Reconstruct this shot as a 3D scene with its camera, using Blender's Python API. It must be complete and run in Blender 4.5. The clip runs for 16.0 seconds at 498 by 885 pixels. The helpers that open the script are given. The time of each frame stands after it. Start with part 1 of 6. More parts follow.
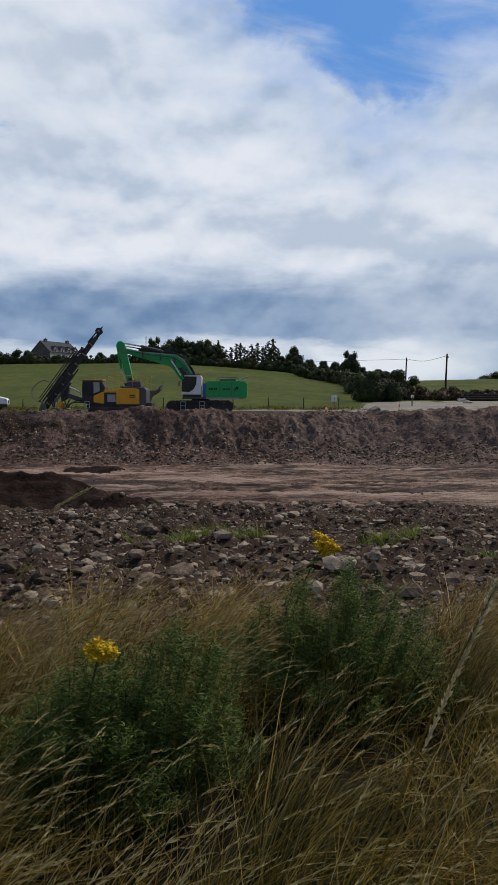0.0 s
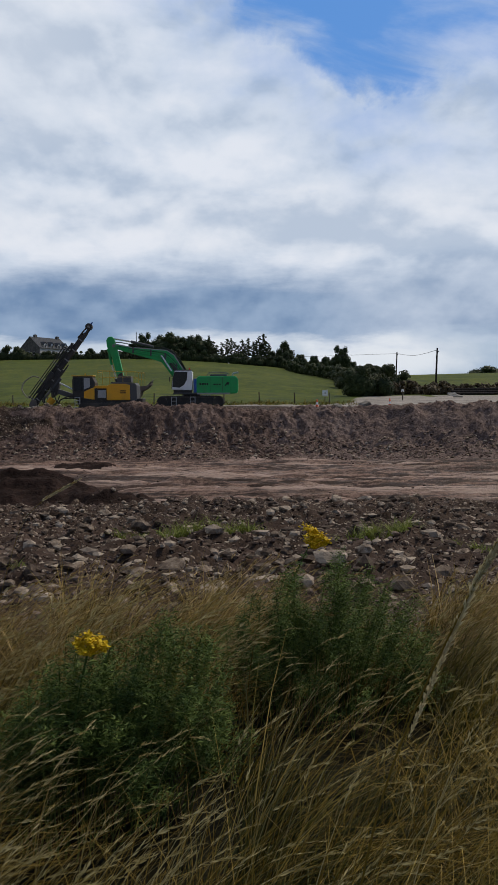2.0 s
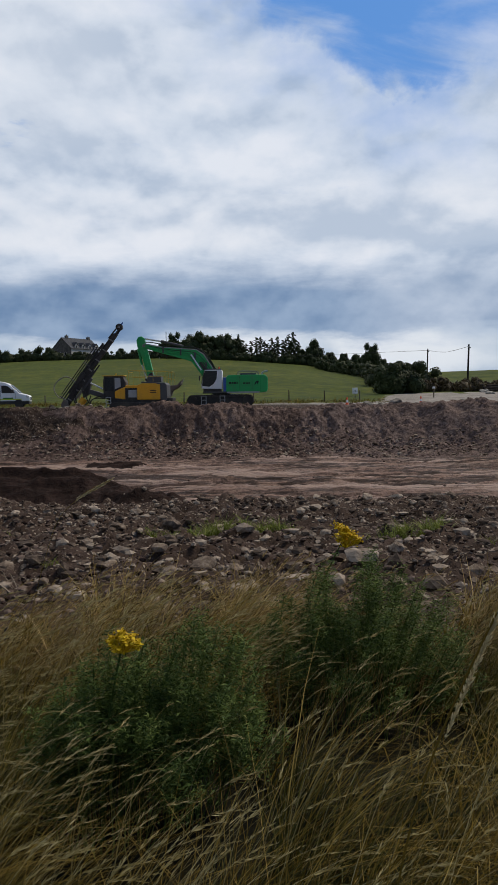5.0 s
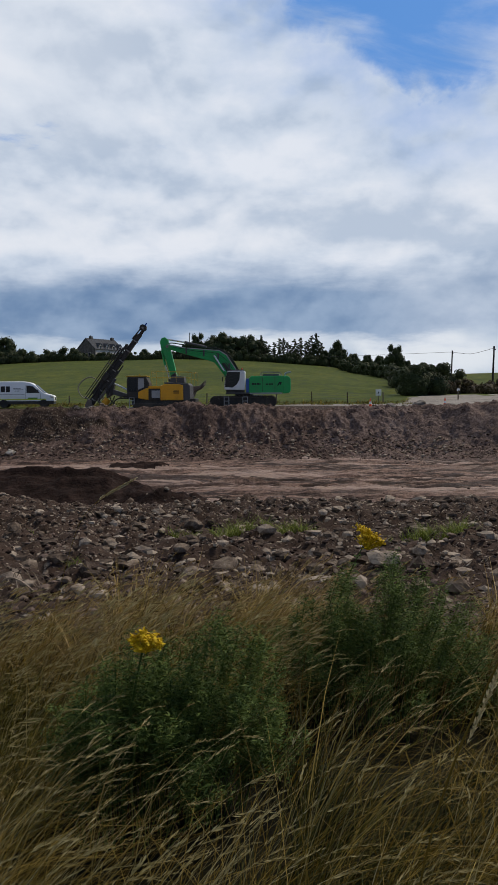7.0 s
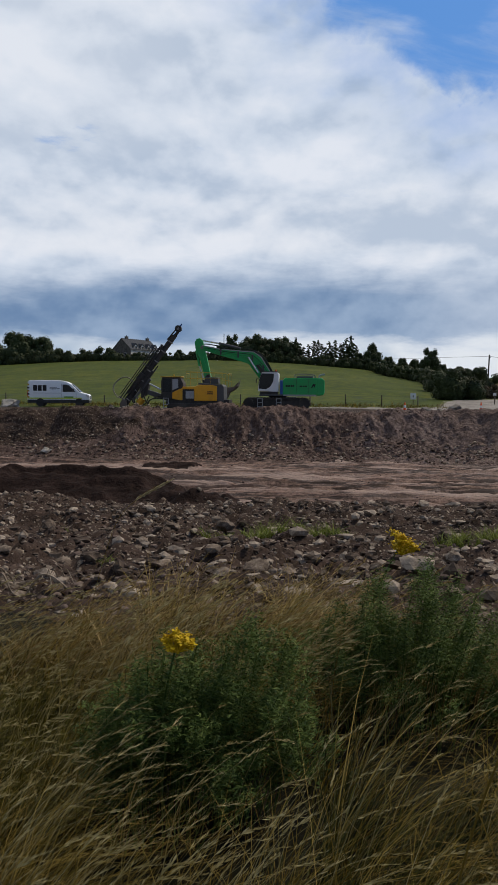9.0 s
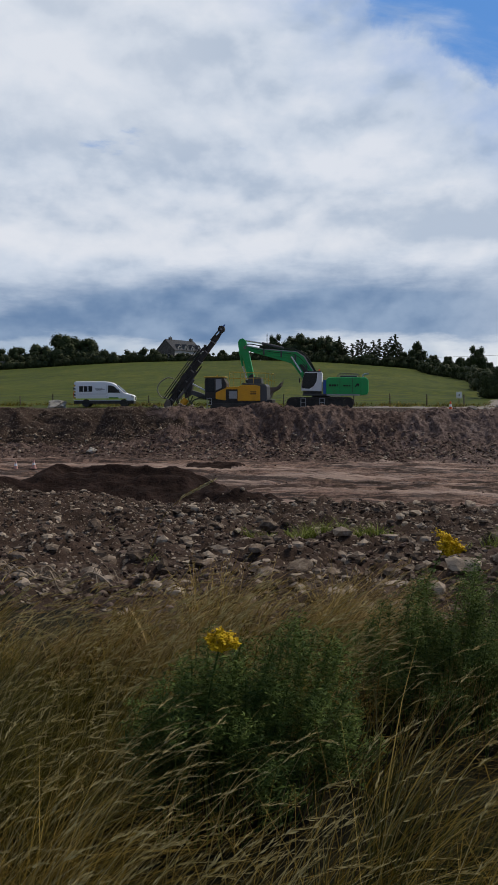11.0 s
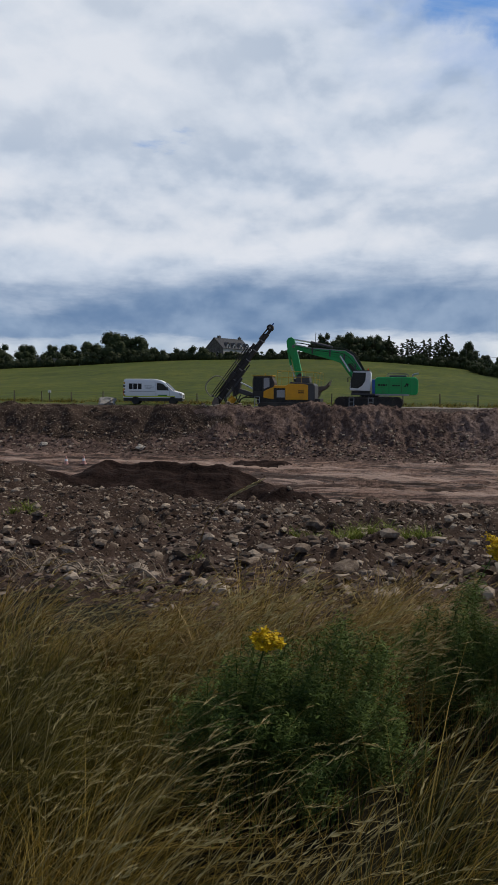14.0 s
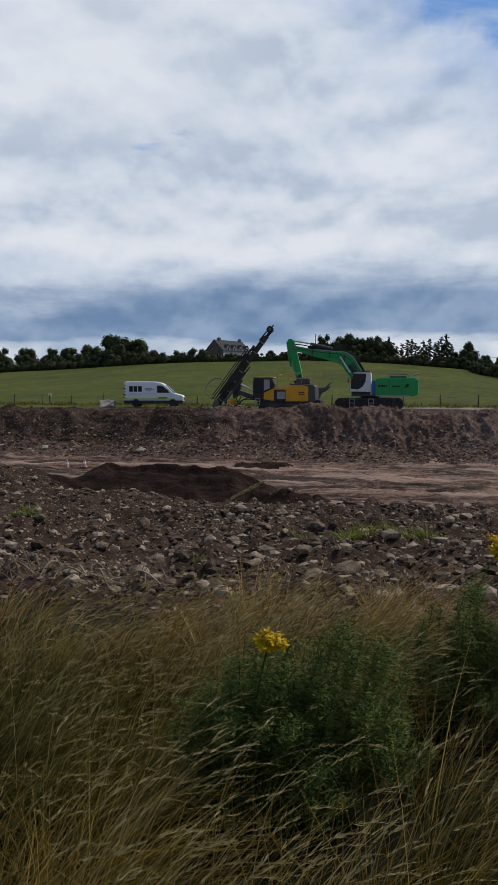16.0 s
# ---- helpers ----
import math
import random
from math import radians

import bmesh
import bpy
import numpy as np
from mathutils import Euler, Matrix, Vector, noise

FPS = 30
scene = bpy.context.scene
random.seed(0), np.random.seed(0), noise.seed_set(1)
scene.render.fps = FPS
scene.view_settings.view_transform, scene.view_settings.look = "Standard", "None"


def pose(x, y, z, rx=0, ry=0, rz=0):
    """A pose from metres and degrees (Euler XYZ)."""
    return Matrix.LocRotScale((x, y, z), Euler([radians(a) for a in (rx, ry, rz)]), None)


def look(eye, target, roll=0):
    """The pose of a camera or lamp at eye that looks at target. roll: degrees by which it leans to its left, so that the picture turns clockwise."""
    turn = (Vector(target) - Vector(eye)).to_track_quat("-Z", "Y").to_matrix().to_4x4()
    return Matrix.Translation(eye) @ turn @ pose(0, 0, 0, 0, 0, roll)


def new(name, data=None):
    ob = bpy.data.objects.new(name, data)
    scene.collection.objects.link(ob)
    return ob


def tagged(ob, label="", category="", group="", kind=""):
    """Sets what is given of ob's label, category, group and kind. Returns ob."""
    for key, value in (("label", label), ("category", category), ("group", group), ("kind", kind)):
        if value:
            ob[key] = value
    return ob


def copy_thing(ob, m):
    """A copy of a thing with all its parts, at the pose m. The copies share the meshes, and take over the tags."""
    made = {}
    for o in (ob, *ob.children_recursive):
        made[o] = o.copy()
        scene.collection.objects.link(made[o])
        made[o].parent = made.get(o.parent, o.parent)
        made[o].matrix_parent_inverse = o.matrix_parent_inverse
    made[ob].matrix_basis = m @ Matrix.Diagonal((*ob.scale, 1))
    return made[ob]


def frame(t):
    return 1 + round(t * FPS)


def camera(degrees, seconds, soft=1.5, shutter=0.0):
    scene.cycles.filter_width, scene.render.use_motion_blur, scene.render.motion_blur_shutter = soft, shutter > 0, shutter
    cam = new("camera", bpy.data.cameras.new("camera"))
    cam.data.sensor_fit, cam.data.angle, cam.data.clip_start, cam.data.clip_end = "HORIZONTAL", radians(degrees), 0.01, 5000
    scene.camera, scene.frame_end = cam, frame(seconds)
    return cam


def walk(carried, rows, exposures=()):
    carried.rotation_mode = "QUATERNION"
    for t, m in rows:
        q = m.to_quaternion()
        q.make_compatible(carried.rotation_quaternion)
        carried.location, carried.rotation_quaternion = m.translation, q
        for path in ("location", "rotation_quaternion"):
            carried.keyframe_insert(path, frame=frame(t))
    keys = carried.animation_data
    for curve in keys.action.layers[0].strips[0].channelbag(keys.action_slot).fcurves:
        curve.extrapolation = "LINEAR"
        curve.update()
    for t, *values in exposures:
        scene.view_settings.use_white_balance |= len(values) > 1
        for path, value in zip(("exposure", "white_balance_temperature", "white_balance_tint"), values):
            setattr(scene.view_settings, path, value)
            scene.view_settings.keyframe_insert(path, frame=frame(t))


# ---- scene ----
cam = camera(36.96, 16.0, soft=1.5)
EYE = 1.7
# t, x, z offset, yaw, pitch, roll
PATH = [
    (0.0, 0.002, 0.007, 0.000, -3.541, 0.000), (0.5, 0.003, 0.004, -0.326, -3.708, -0.265),
    (1.0, 0.007, 0.002, -0.542, -3.743, -0.142), (1.5, 0.009, 0.002, -0.769, -3.829, 0.027),
    (2.0, 0.011, -0.003, -0.695, -3.910, 0.286), (2.5, 0.010, -0.005, -0.721, -3.890, 0.380),
    (3.0, 0.005, -0.002, -0.839, -3.907, 0.316), (3.5, 0.009, -0.005, -0.262, -3.944, 0.490),
    (4.0, 0.006, -0.003, 1.371, -4.007, 0.796), (4.2, 0.006, -0.003, 1.480, -4.005, 0.800), (6.3, 0.007, -0.002, 2.860, -3.975, 0.700),
    (6.5, 0.007, -0.002, 3.286, -3.946, 0.677),
    (7.0, 0.006, -0.003, 3.321, -3.900, 0.503), (7.5, 0.002, -0.004, 3.203, -3.843, 0.420),
    (8.0, 0.003, 0.002, 3.136, -3.767, 0.233), (8.5, -0.004, -0.001, 3.315, -3.731, -0.122),
    (9.0, -0.005, 0.000, 5.891, -3.771, -0.289), (9.2, -0.004, 0.000, 6.762, -3.785, -0.258),
    (11.3, -0.005, -0.001, 9.420, -3.780, 0.110), (11.5, -0.005, -0.001, 9.576, -3.774, 0.112), (12.0, -0.001, 0.002, 9.683, -3.698, 0.008),
    (12.5, -0.002, 0.004, 9.794, -3.712, -0.152), (13.0, -0.005, 0.001, 10.291, -3.861, -0.544),
    (13.5, -0.008, 0.003, 12.349, -3.894, -0.564), (14.0, -0.008, 0.003, 12.867, -3.902, -0.523),
    (14.5, -0.009, 0.001, 12.814, -3.860, -0.317), (15.0, -0.007, -0.004, 12.747, -3.808, -0.245),
    (15.5, -0.011, 0.001, 12.824, -3.763, -0.121), (16.0, -0.012, 0.001, 12.886, -3.761, -0.114)]
walk(cam, [(t, pose(x, 0, EYE + z, 90 + p, r, w)) for t, x, z, w, p, r in PATH],
     exposures=[(0.0, 0.0), (9.2, 0.0), (11.3, -0.07), (16.0, -0.07)])


# ---------------------------------------------------------------- node helpers
class Nodes:
    def __init__(self, tree):
        self.tree = tree
        tree.nodes.clear()

    def add(self, kind, **inputs):
        n = self.tree.nodes.new(kind)
        for k, v in inputs.items():
            self.feed(n.inputs[k], v)
        return n

    def feed(self, socket, v):
        if isinstance(v, bpy.types.NodeSocket):
            self.tree.links.new(v, socket)
        elif isinstance(v, (int, float)) and socket.type in ("RGBA", "VECTOR"):
            socket.default_value = (v, v, v, 1)[:len(socket.default_value)]
        elif isinstance(v, tuple) and socket.type == "RGBA":
            socket.default_value = (*v[:3], 1)
        else:
            socket.default_value = v

    def math(self, op, a, b=0.0, clamp=False):
        n = self.tree.nodes.new("ShaderNodeMath")
        n.operation, n.use_clamp = op, clamp
        self.feed(n.inputs[0], a)
        self.feed(n.inputs[1], b)
        return n.outputs[0]

    def step(self, x, lo, hi, a=0.0, b=1.0):
        n = self.tree.nodes.new("ShaderNodeMapRange")
        n.interpolation_type = "SMOOTHSTEP"
        for s, v in zip(n.inputs[:5], (x, lo, hi, a, b)):
            self.feed(s, v)
        return n.outputs[0]

    def mix(self, f, a, b, blend="MIX"):
        n = self.tree.nodes.new("ShaderNodeMix")
        n.data_type, n.blend_type = "RGBA", blend
        self.feed(n.inputs[0], f)
        self.feed(n.inputs[6], a)
        self.feed(n.inputs[7], b)
        return n.outputs[2]

    def vec(self, x, y, z=0.0):
        return self.add("ShaderNodeCombineXYZ", X=x, Y=y, Z=z).outputs[0]

    def noise(self, v, scale, detail=5.0, rough=0.55, distort=0.0):
        return self.add("ShaderNodeTexNoise", Vector=v, Scale=scale, Detail=detail, Roughness=rough, Distortion=distort).outputs[0]


# ---------------------------------------------------------------- sky and sun
SUN_EL, SUN_AZ = 48.0, 50.0     # degrees; azimuth clockwise from the way the camera first looks
world = bpy.data.worlds.new("world")
scene.world = world
world.use_nodes = True
N = Nodes(world.node_tree)
way = N.add("ShaderNodeTexCoord").outputs["Generated"]
sep = N.add("ShaderNodeSeparateXYZ", Vector=way)
az = N.math("ARCTAN2", sep.outputs[0], sep.outputs[1])
el = N.math("ARCSINE", sep.outputs[2])
sky = N.add("ShaderNodeTexSky")
sky.sky_type, sky.sun_disc = "NISHITA", False
sky.sun_elevation, sky.sun_rotation = radians(SUN_EL), radians(SUN_AZ)
blue = N.mix(1.0, sky.outputs[0], (0.105, 0.105, 0.105), "MULTIPLY")
blue = N.mix(0.85, blue, (0.085, 0.275, 0.69))
# cloud density at two scales, and the same a little higher up: tops catch the light, bellies stay grey
def puffs(raise_):
    e_ = N.math("ADD", el, raise_)
    wide = N.noise(N.vec(N.math("MULTIPLY", az, 3.2), N.math("MULTIPLY", e_, 5.4), 11.6), 1.5, 6.0, 0.48, 0.15)
    tufts = N.noise(N.vec(N.math("MULTIPLY", az, 7.5), N.math("MULTIPLY", e_, 11.0), 2.0), 2.0, 6.0, 0.5, 0.2)
    return wide, tufts


wide_a, tuft_a = puffs(0.0)
wide_b, tuft_b = puffs(0.022)
rise = N.math("ADD", N.math("MULTIPLY", N.math("SUBTRACT", wide_a, wide_b), 1.15), N.math("MULTIPLY", N.math("SUBTRACT", tuft_a, tuft_b), 0.36))
lit = N.math("ADD", N.math("ADD", N.math("MULTIPLY", wide_a, 0.86), N.math("MULTIPLY", tuft_a, 0.14)), rise)
cloud = N.mix(N.step(lit, 0.24, 0.54), (0.42, 0.51, 0.65), (0.62, 0.69, 0.80))
cloud = N.mix(N.step(lit, 0.48, 0.74), cloud, (0.75, 0.79, 0.87))
pale = N.math("MULTIPLY", N.step(az, -0.02, -0.36), N.step(el, 0.24, 0.36))
cloud = N.mix(N.math("MULTIPLY", pale, 0.42), cloud, (0.74, 0.78, 0.85))
# unseen sky overhead and behind, darkened to cut ambient light on the scene
cloud = N.mix(N.math("MULTIPLY", N.step(el, 0.56, 0.85), 0.85), cloud, (0.10, 0.115, 0.14))
back = N.step(sep.outputs[1], 0.25, -0.45)
cloud = N.mix(N.math("MULTIPLY", back, 0.75), cloud, (0.14, 0.155, 0.18))
# bright belt, slate bank of cloud, and a bright rim at the horizon
warp2 = N.noise(N.vec(N.math("MULTIPLY", az, 2.2), N.math("MULTIPLY", el, 9.0), 4.0), 2.2, 8.0, 0.6)
wob = N.math("MULTIPLY", N.math("SUBTRACT", warp2, 0.5), 0.11)
ew = N.math("ADD", el, wob)
high = N.math("MULTIPLY", N.step(ew, 0.165, 0.20), N.step(ew, 0.29, 0.22))
cloud = N.mix(N.math("MULTIPLY", high, 0.42), cloud, N.mix(N.step(lit, 0.25, 0.62), (0.56, 0.63, 0.74), (0.80, 0.82, 0.87)))
ew2 = N.math("ADD", ew, N.step(az, -0.22, -0.46, 0.0, 0.032))
bank = N.math("MULTIPLY", N.step(ew2, 0.185, 0.125), N.step(ew, 0.050, 0.080))
bank = N.math("MULTIPLY", bank, N.step(az, 0.26, 0.06, 0.42, 0.95))
slate = N.mix(N.step(lit, 0.24, 0.70), (0.128, 0.222, 0.39), (0.28, 0.385, 0.55))
cloud = N.mix(bank, cloud, slate)
rim = N.math("MULTIPLY", N.step(ew, 0.082, 0.050), 0.85)
cloud = N.mix(rim, cloud, N.mix(N.step(wide_a, 0.38, 0.58), (0.38, 0.48, 0.61), (0.74, 0.78, 0.83)))
# a wedge of blue with ragged edges and wisps across it
warp = N.noise(N.vec(N.math("MULTIPLY", az, 3.4), N.math("MULTIPLY", el, 4.6)), 2.3, 8.0, 0.58, 0.2)
gap = N.math("SUBTRACT", el, N.math("MULTIPLY", N.math("MAXIMUM", N.math("SUBTRACT", 0.15, az), 0.0), 0.60))
gap = N.math("ADD", gap, N.math("MULTIPLY", N.math("SUBTRACT", warp, 0.5), 0.17))
wisps = N.step(N.noise(N.vec(N.math("MULTIPLY", az, 2.6), N.math("MULTIPLY", N.math("ADD", el, N.math("MULTIPLY", az, 0.22)), 10.0), 9.0), 1.6, 7.0, 0.57, 0.35), 0.42, 0.76)
gapm = N.math("MULTIPLY", N.step(gap, 0.332, 0.392), N.math("SUBTRACT", 1.0, N.math("MULTIPLY", wisps, 0.55)))
gapm = N.math("MULTIPLY", gapm, N.step(el, 0.95, 0.7))
veil = N.math("MULTIPLY", N.step(gap, 0.22, 0.39), N.math("MULTIPLY", N.step(tuft_a, 0.25, 0.70), 0.55))
thin = N.math("MULTIPLY", N.step(N.noise(N.vec(N.math("MULTIPLY", az, 3.0), N.math("MULTIPLY", el, 10.0), 1.0), 1.7, 6.0, 0.6), 0.58, 0.70), 0.5)
thin = N.math("MULTIPLY", thin, N.math("MULTIPLY", N.step(el, 0.2, 0.26), N.step(el, 0.42, 0.34)))
gapm = N.math("MAXIMUM", gapm, N.math("MAXIMUM", veil, thin))
full = N.mix(gapm, cloud, blue)
out = N.add("ShaderNodeOutputWorld", Surface=N.add("ShaderNodeBackground", Color=full, Strength=1.0).outputs[0])

sun_data = bpy.data.lights.new("sun", "SUN")
sun_data.energy, sun_data.angle, sun_data.color = 3.05, radians(10), (1.0, 0.88, 0.70)
sun = new("sun", sun_data)
a, e = radians(SUN_AZ), radians(SUN_EL)
sun.matrix_world = look(Vector((math.sin(a) * math.cos(e), math.cos(a) * math.cos(e), math.sin(e))) * 200, (0, 0, 0))


# ---------------------------------------------------------------- materials
def surface(name, tones, scale, rough=0.9, bump=0.3, bump_scale=None, stretch=(1, 1, 1), island=0.0, metal=0.0, spec=0.08, fine=0.35, coords="Object", tilt=0.01):
    """Two-scale mottled surface: tones is (dark, mid, light)."""
    m = bpy.data.materials.new(name)
    m.use_nodes = True
    n = Nodes(m.node_tree)
    v = n.add("ShaderNodeMapping", Vector=n.add("ShaderNodeTexCoord").outputs[coords], Scale=stretch).outputs[0]
    big = n.noise(v, scale, 6.0, 0.6, 0.3)
    small = n.noise(v, scale * 9.0, 5.0, 0.65)
    f = n.math("ADD", n.math("MULTIPLY", big, 1 - fine), n.math("MULTIPLY", small, fine))
    if island:
        rnd = n.math("ADD", n.add("ShaderNodeNewGeometry").outputs["Random Per Island"], n.add("ShaderNodeObjectInfo").outputs["Random"])
        rnd = n.math("FRACT", rnd)
        f = n.math("ADD", f, n.math("MULTIPLY", n.math("SUBTRACT", rnd, 0.5), island))
    ramp = n.add("ShaderNodeValToRGB", Fac=f)
    c = ramp.color_ramp
    c.elements[0].position, c.elements[0].color = 0.38, (*tones[0], 1)
    c.elements[1].position, c.elements[1].color = 0.63, (*tones[2], 1)
    mid = c.elements.new(0.5)
    mid.color = (*tones[1], 1)
    b = n.add("ShaderNodeBsdfPrincipled", **{"Base Color": ramp.outputs[0], "Metallic": metal, "Specular IOR Level": spec})
    n.feed(b.inputs["Roughness"], n.step(small, 0.3, 0.7, max(0.05, rough - 0.1), min(1, rough + 0.1)))
    if bump:
        h = n.noise(v, bump_scale or scale * 6, 6.0, 0.65)
        n.feed(b.inputs["Normal"], n.add("ShaderNodeBump", Strength=bump, Distance=tilt, Height=h).outputs[0])
    n.add("ShaderNodeOutputMaterial", Surface=b.outputs[0])
    return m


def paint(name, colour, rough=0.45, dirt=(0.10, 0.085, 0.07), amount=0.35, metal=0.0, spec=0.4):
    """Painted or bare sheet metal with dust and scuffs."""
    m = bpy.data.materials.new(name)
    m.use_nodes = True
    n = Nodes(m.node_tree)
    v = n.add("ShaderNodeTexCoord").outputs["Object"]
    f = n.noise(v, 1.3, 8.0, 0.65)
    g = n.noise(v, 14.0, 4.0, 0.6)
    mask = n.math("MULTIPLY", n.step(n.math("ADD", n.math("MULTIPLY", f, 0.7), n.math("MULTIPLY", g, 0.3)), 0.42, 0.68), amount)
    b = n.add("ShaderNodeBsdfPrincipled", **{"Base Color": n.mix(mask, colour, dirt), "Metallic": metal, "Specular IOR Level": spec})
    n.feed(b.inputs["Roughness"], n.step(g, 0.3, 0.7, rough, min(1, rough + 0.25)))
    n.add("ShaderNodeOutputMaterial", Surface=b.outputs[0])
    return m


def leafy(name, tones, scale=3.0, rough=0.7, through_light=0.25, island=0.5):
    """Leaves and blades: varied from piece to piece, letting some light through."""
    m = bpy.data.materials.new(name)
    m.use_nodes = True
    n = Nodes(m.node_tree)
    v = n.add("ShaderNodeTexCoord").outputs["Object"]
    rnd = n.add("ShaderNodeNewGeometry").outputs["Random Per Island"]
    f = n.math("ADD", n.math("MULTIPLY", n.noise(v, scale, 4.0, 0.6), 1 - island), n.math("MULTIPLY", rnd, island))
    ramp = n.add("ShaderNodeValToRGB", Fac=f)
    c = ramp.color_ramp
    c.elements[0].position, c.elements[0].color = 0.25, (*tones[0], 1)
    c.elements[1].position, c.elements[1].color = 0.8, (*tones[2], 1)
    c.elements.new(0.5).color = (*tones[1], 1)
    b = n.add("ShaderNodeBsdfPrincipled", **{"Base Color": ramp.outputs[0], "Roughness": rough, "Specular IOR Level": 0.2})
    t = n.add("ShaderNodeBsdfTranslucent", Color=ramp.outputs[0])
    n.add("ShaderNodeOutputMaterial", Surface=n.add("ShaderNodeMixShader", **{"Fac": through_light, "Shader": b.outputs[0]}).outputs[0])
    mixer = m.node_tree.nodes["Mix Shader"]
    m.node_tree.links.new(t.outputs[0], mixer.inputs[2])
    return m


# dark soil, tones lowered further to paint the shade under the grass
M_SOIL = surface("shaded_dark_topsoil", ((0.004, 0.004, 0.002), (0.009, 0.0085, 0.004), (0.021, 0.019, 0.008)), 6.0, bump=1.0, bump_scale=30.0, tilt=0.03)
def pebbly_earth(name, dark, mid, light, stone):
    """Earth full of small stones, each with its own tone and relief."""
    m = bpy.data.materials.new(name)
    m.use_nodes = True
    n = Nodes(m.node_tree)
    v = n.add("ShaderNodeTexCoord").outputs["Object"]
    big = n.noise(v, 0.8, 6.0, 0.6, 0.3)
    grain = n.noise(v, 14.0, 5.0, 0.65)
    f = n.math("ADD", n.math("MULTIPLY", big, 0.55), n.math("MULTIPLY", grain, 0.45))
    col = n.mix(n.step(f, 0.36, 0.52), dark, mid)
    col = n.mix(n.step(f, 0.52, 0.66), col, light)
    relief = n.math("MULTIPLY", grain, 0.35)
    for scale, cut, depth in ((6.5, 0.70, 0.7), (15.0, 0.62, 0.45)):
        cell = n.add("ShaderNodeTexVoronoi", Vector=v, Scale=scale, Randomness=1.0)
        tone = n.add("ShaderNodeSeparateColor", Color=cell.outputs["Color"]).outputs
        body = n.step(cell.outputs["Distance"], 0.46, 0.30)
        here = n.math("MULTIPLY", body, n.step(tone[0], cut, cut + 0.04))
        col = n.mix(n.math("MULTIPLY", here, 0.9), col, n.mix(tone[1], mid, stone))
        relief = n.math("ADD", relief, n.math("MULTIPLY", here, depth))
    b = n.add("ShaderNodeBsdfPrincipled", **{"Base Color": col, "Roughness": 0.92, "Specular IOR Level": 0.08})
    n.feed(b.inputs["Normal"], n.add("ShaderNodeBump", Strength=1.0, Distance=0.09, Height=relief).outputs[0])
    n.add("ShaderNodeOutputMaterial", Surface=b.outputs[0])
    return m


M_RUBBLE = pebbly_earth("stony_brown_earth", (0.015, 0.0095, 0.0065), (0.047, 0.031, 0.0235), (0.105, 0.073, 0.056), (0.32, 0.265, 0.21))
def wet_mud():
    m = bpy.data.materials.new("rutted_pinkish_mud")
    m.use_nodes = True
    n = Nodes(m.node_tree)
    v = n.add("ShaderNodeTexCoord").outputs["Object"]
    s = n.add("ShaderNodeMapping", Vector=v, Scale=(0.16, 0.9, 1.0)).outputs[0]
    broad = n.noise(s, 0.45, 5.0, 0.6, 0.6)
    streak = n.noise(s, 3.4, 8.0, 0.68, 0.4)
    grain = n.noise(v, 4.5, 7.0, 0.7)
    f = n.math("ADD", n.math("MULTIPLY", streak, 0.45), n.math("MULTIPLY", grain, 0.55))
    col = n.mix(n.step(f, 0.40, 0.60), (0.080, 0.048, 0.036), (0.265, 0.172, 0.132))
    col = n.mix(n.math("MULTIPLY", n.step(broad, 0.53, 0.62), 0.85), col, (0.36, 0.265, 0.215))
    dark = n.step(n.math("ADD", n.math("MULTIPLY", broad, 0.6), n.math("MULTIPLY", streak, 0.4)), 0.512, 0.45)
    col = n.mix(n.math("MULTIPLY", dark, 0.9), col, (0.030, 0.018, 0.013))
    line = n.noise(n.add("ShaderNodeMapping", Vector=v, Scale=(0.10, 1.0, 1.0), Rotation=(0, 0, 0.06)).outputs[0], 1.5, 7.0, 0.66, 0.6)
    col = n.mix(n.math("MULTIPLY", n.step(line, 0.55, 0.61), 0.75), col, (0.050, 0.031, 0.025))
    col = n.mix(n.math("MULTIPLY", n.step(line, 0.44, 0.38), 0.55), col, (0.33, 0.245, 0.205))
    b = n.add("ShaderNodeBsdfPrincipled", **{"Base Color": col, "Specular IOR Level": 0.15})
    n.feed(b.inputs["Roughness"], n.step(streak, 0.3, 0.7, 0.6, 0.9))
    h = n.math("ADD", n.math("MULTIPLY", streak, 0.7), n.math("MULTIPLY", grain, 0.5))
    n.feed(b.inputs["Normal"], n.add("ShaderNodeBump", Strength=1.0, Distance=0.22, Height=h).outputs[0])
    n.add("ShaderNodeOutputMaterial", Surface=b.outputs[0])
    return m


M_MUD = wet_mud()
M_BANK = surface("cut_earth_bank", ((0.044, 0.028, 0.023), (0.102, 0.068, 0.056), (0.20, 0.144, 0.120)), 0.42, bump=1.0, bump_scale=8.0, fine=0.64, tilt=0.11, stretch=(1, 0.5, 0.8))
M_SCREE = surface("grey_mauve_scree", ((0.062, 0.043, 0.037), (0.132, 0.093, 0.080), (0.23, 0.173, 0.148)), 0.5, bump=1.0, bump_scale=8.0, fine=0.7, tilt=0.10)
M_HEAP = surface("heaped_dark_soil", ((0.010, 0.0055, 0.0043), (0.021, 0.0120, 0.0094), (0.044, 0.0265, 0.0215)), 0.9, bump=1.0, bump_scale=7.0, tilt=0.09, fine=0.55)
M_ROAD = surface("pale_gravel_road", ((0.12, 0.106, 0.09), (0.235, 0.21, 0.185), (0.34, 0.31, 0.28)), 0.5, bump=0.4, fine=0.5)
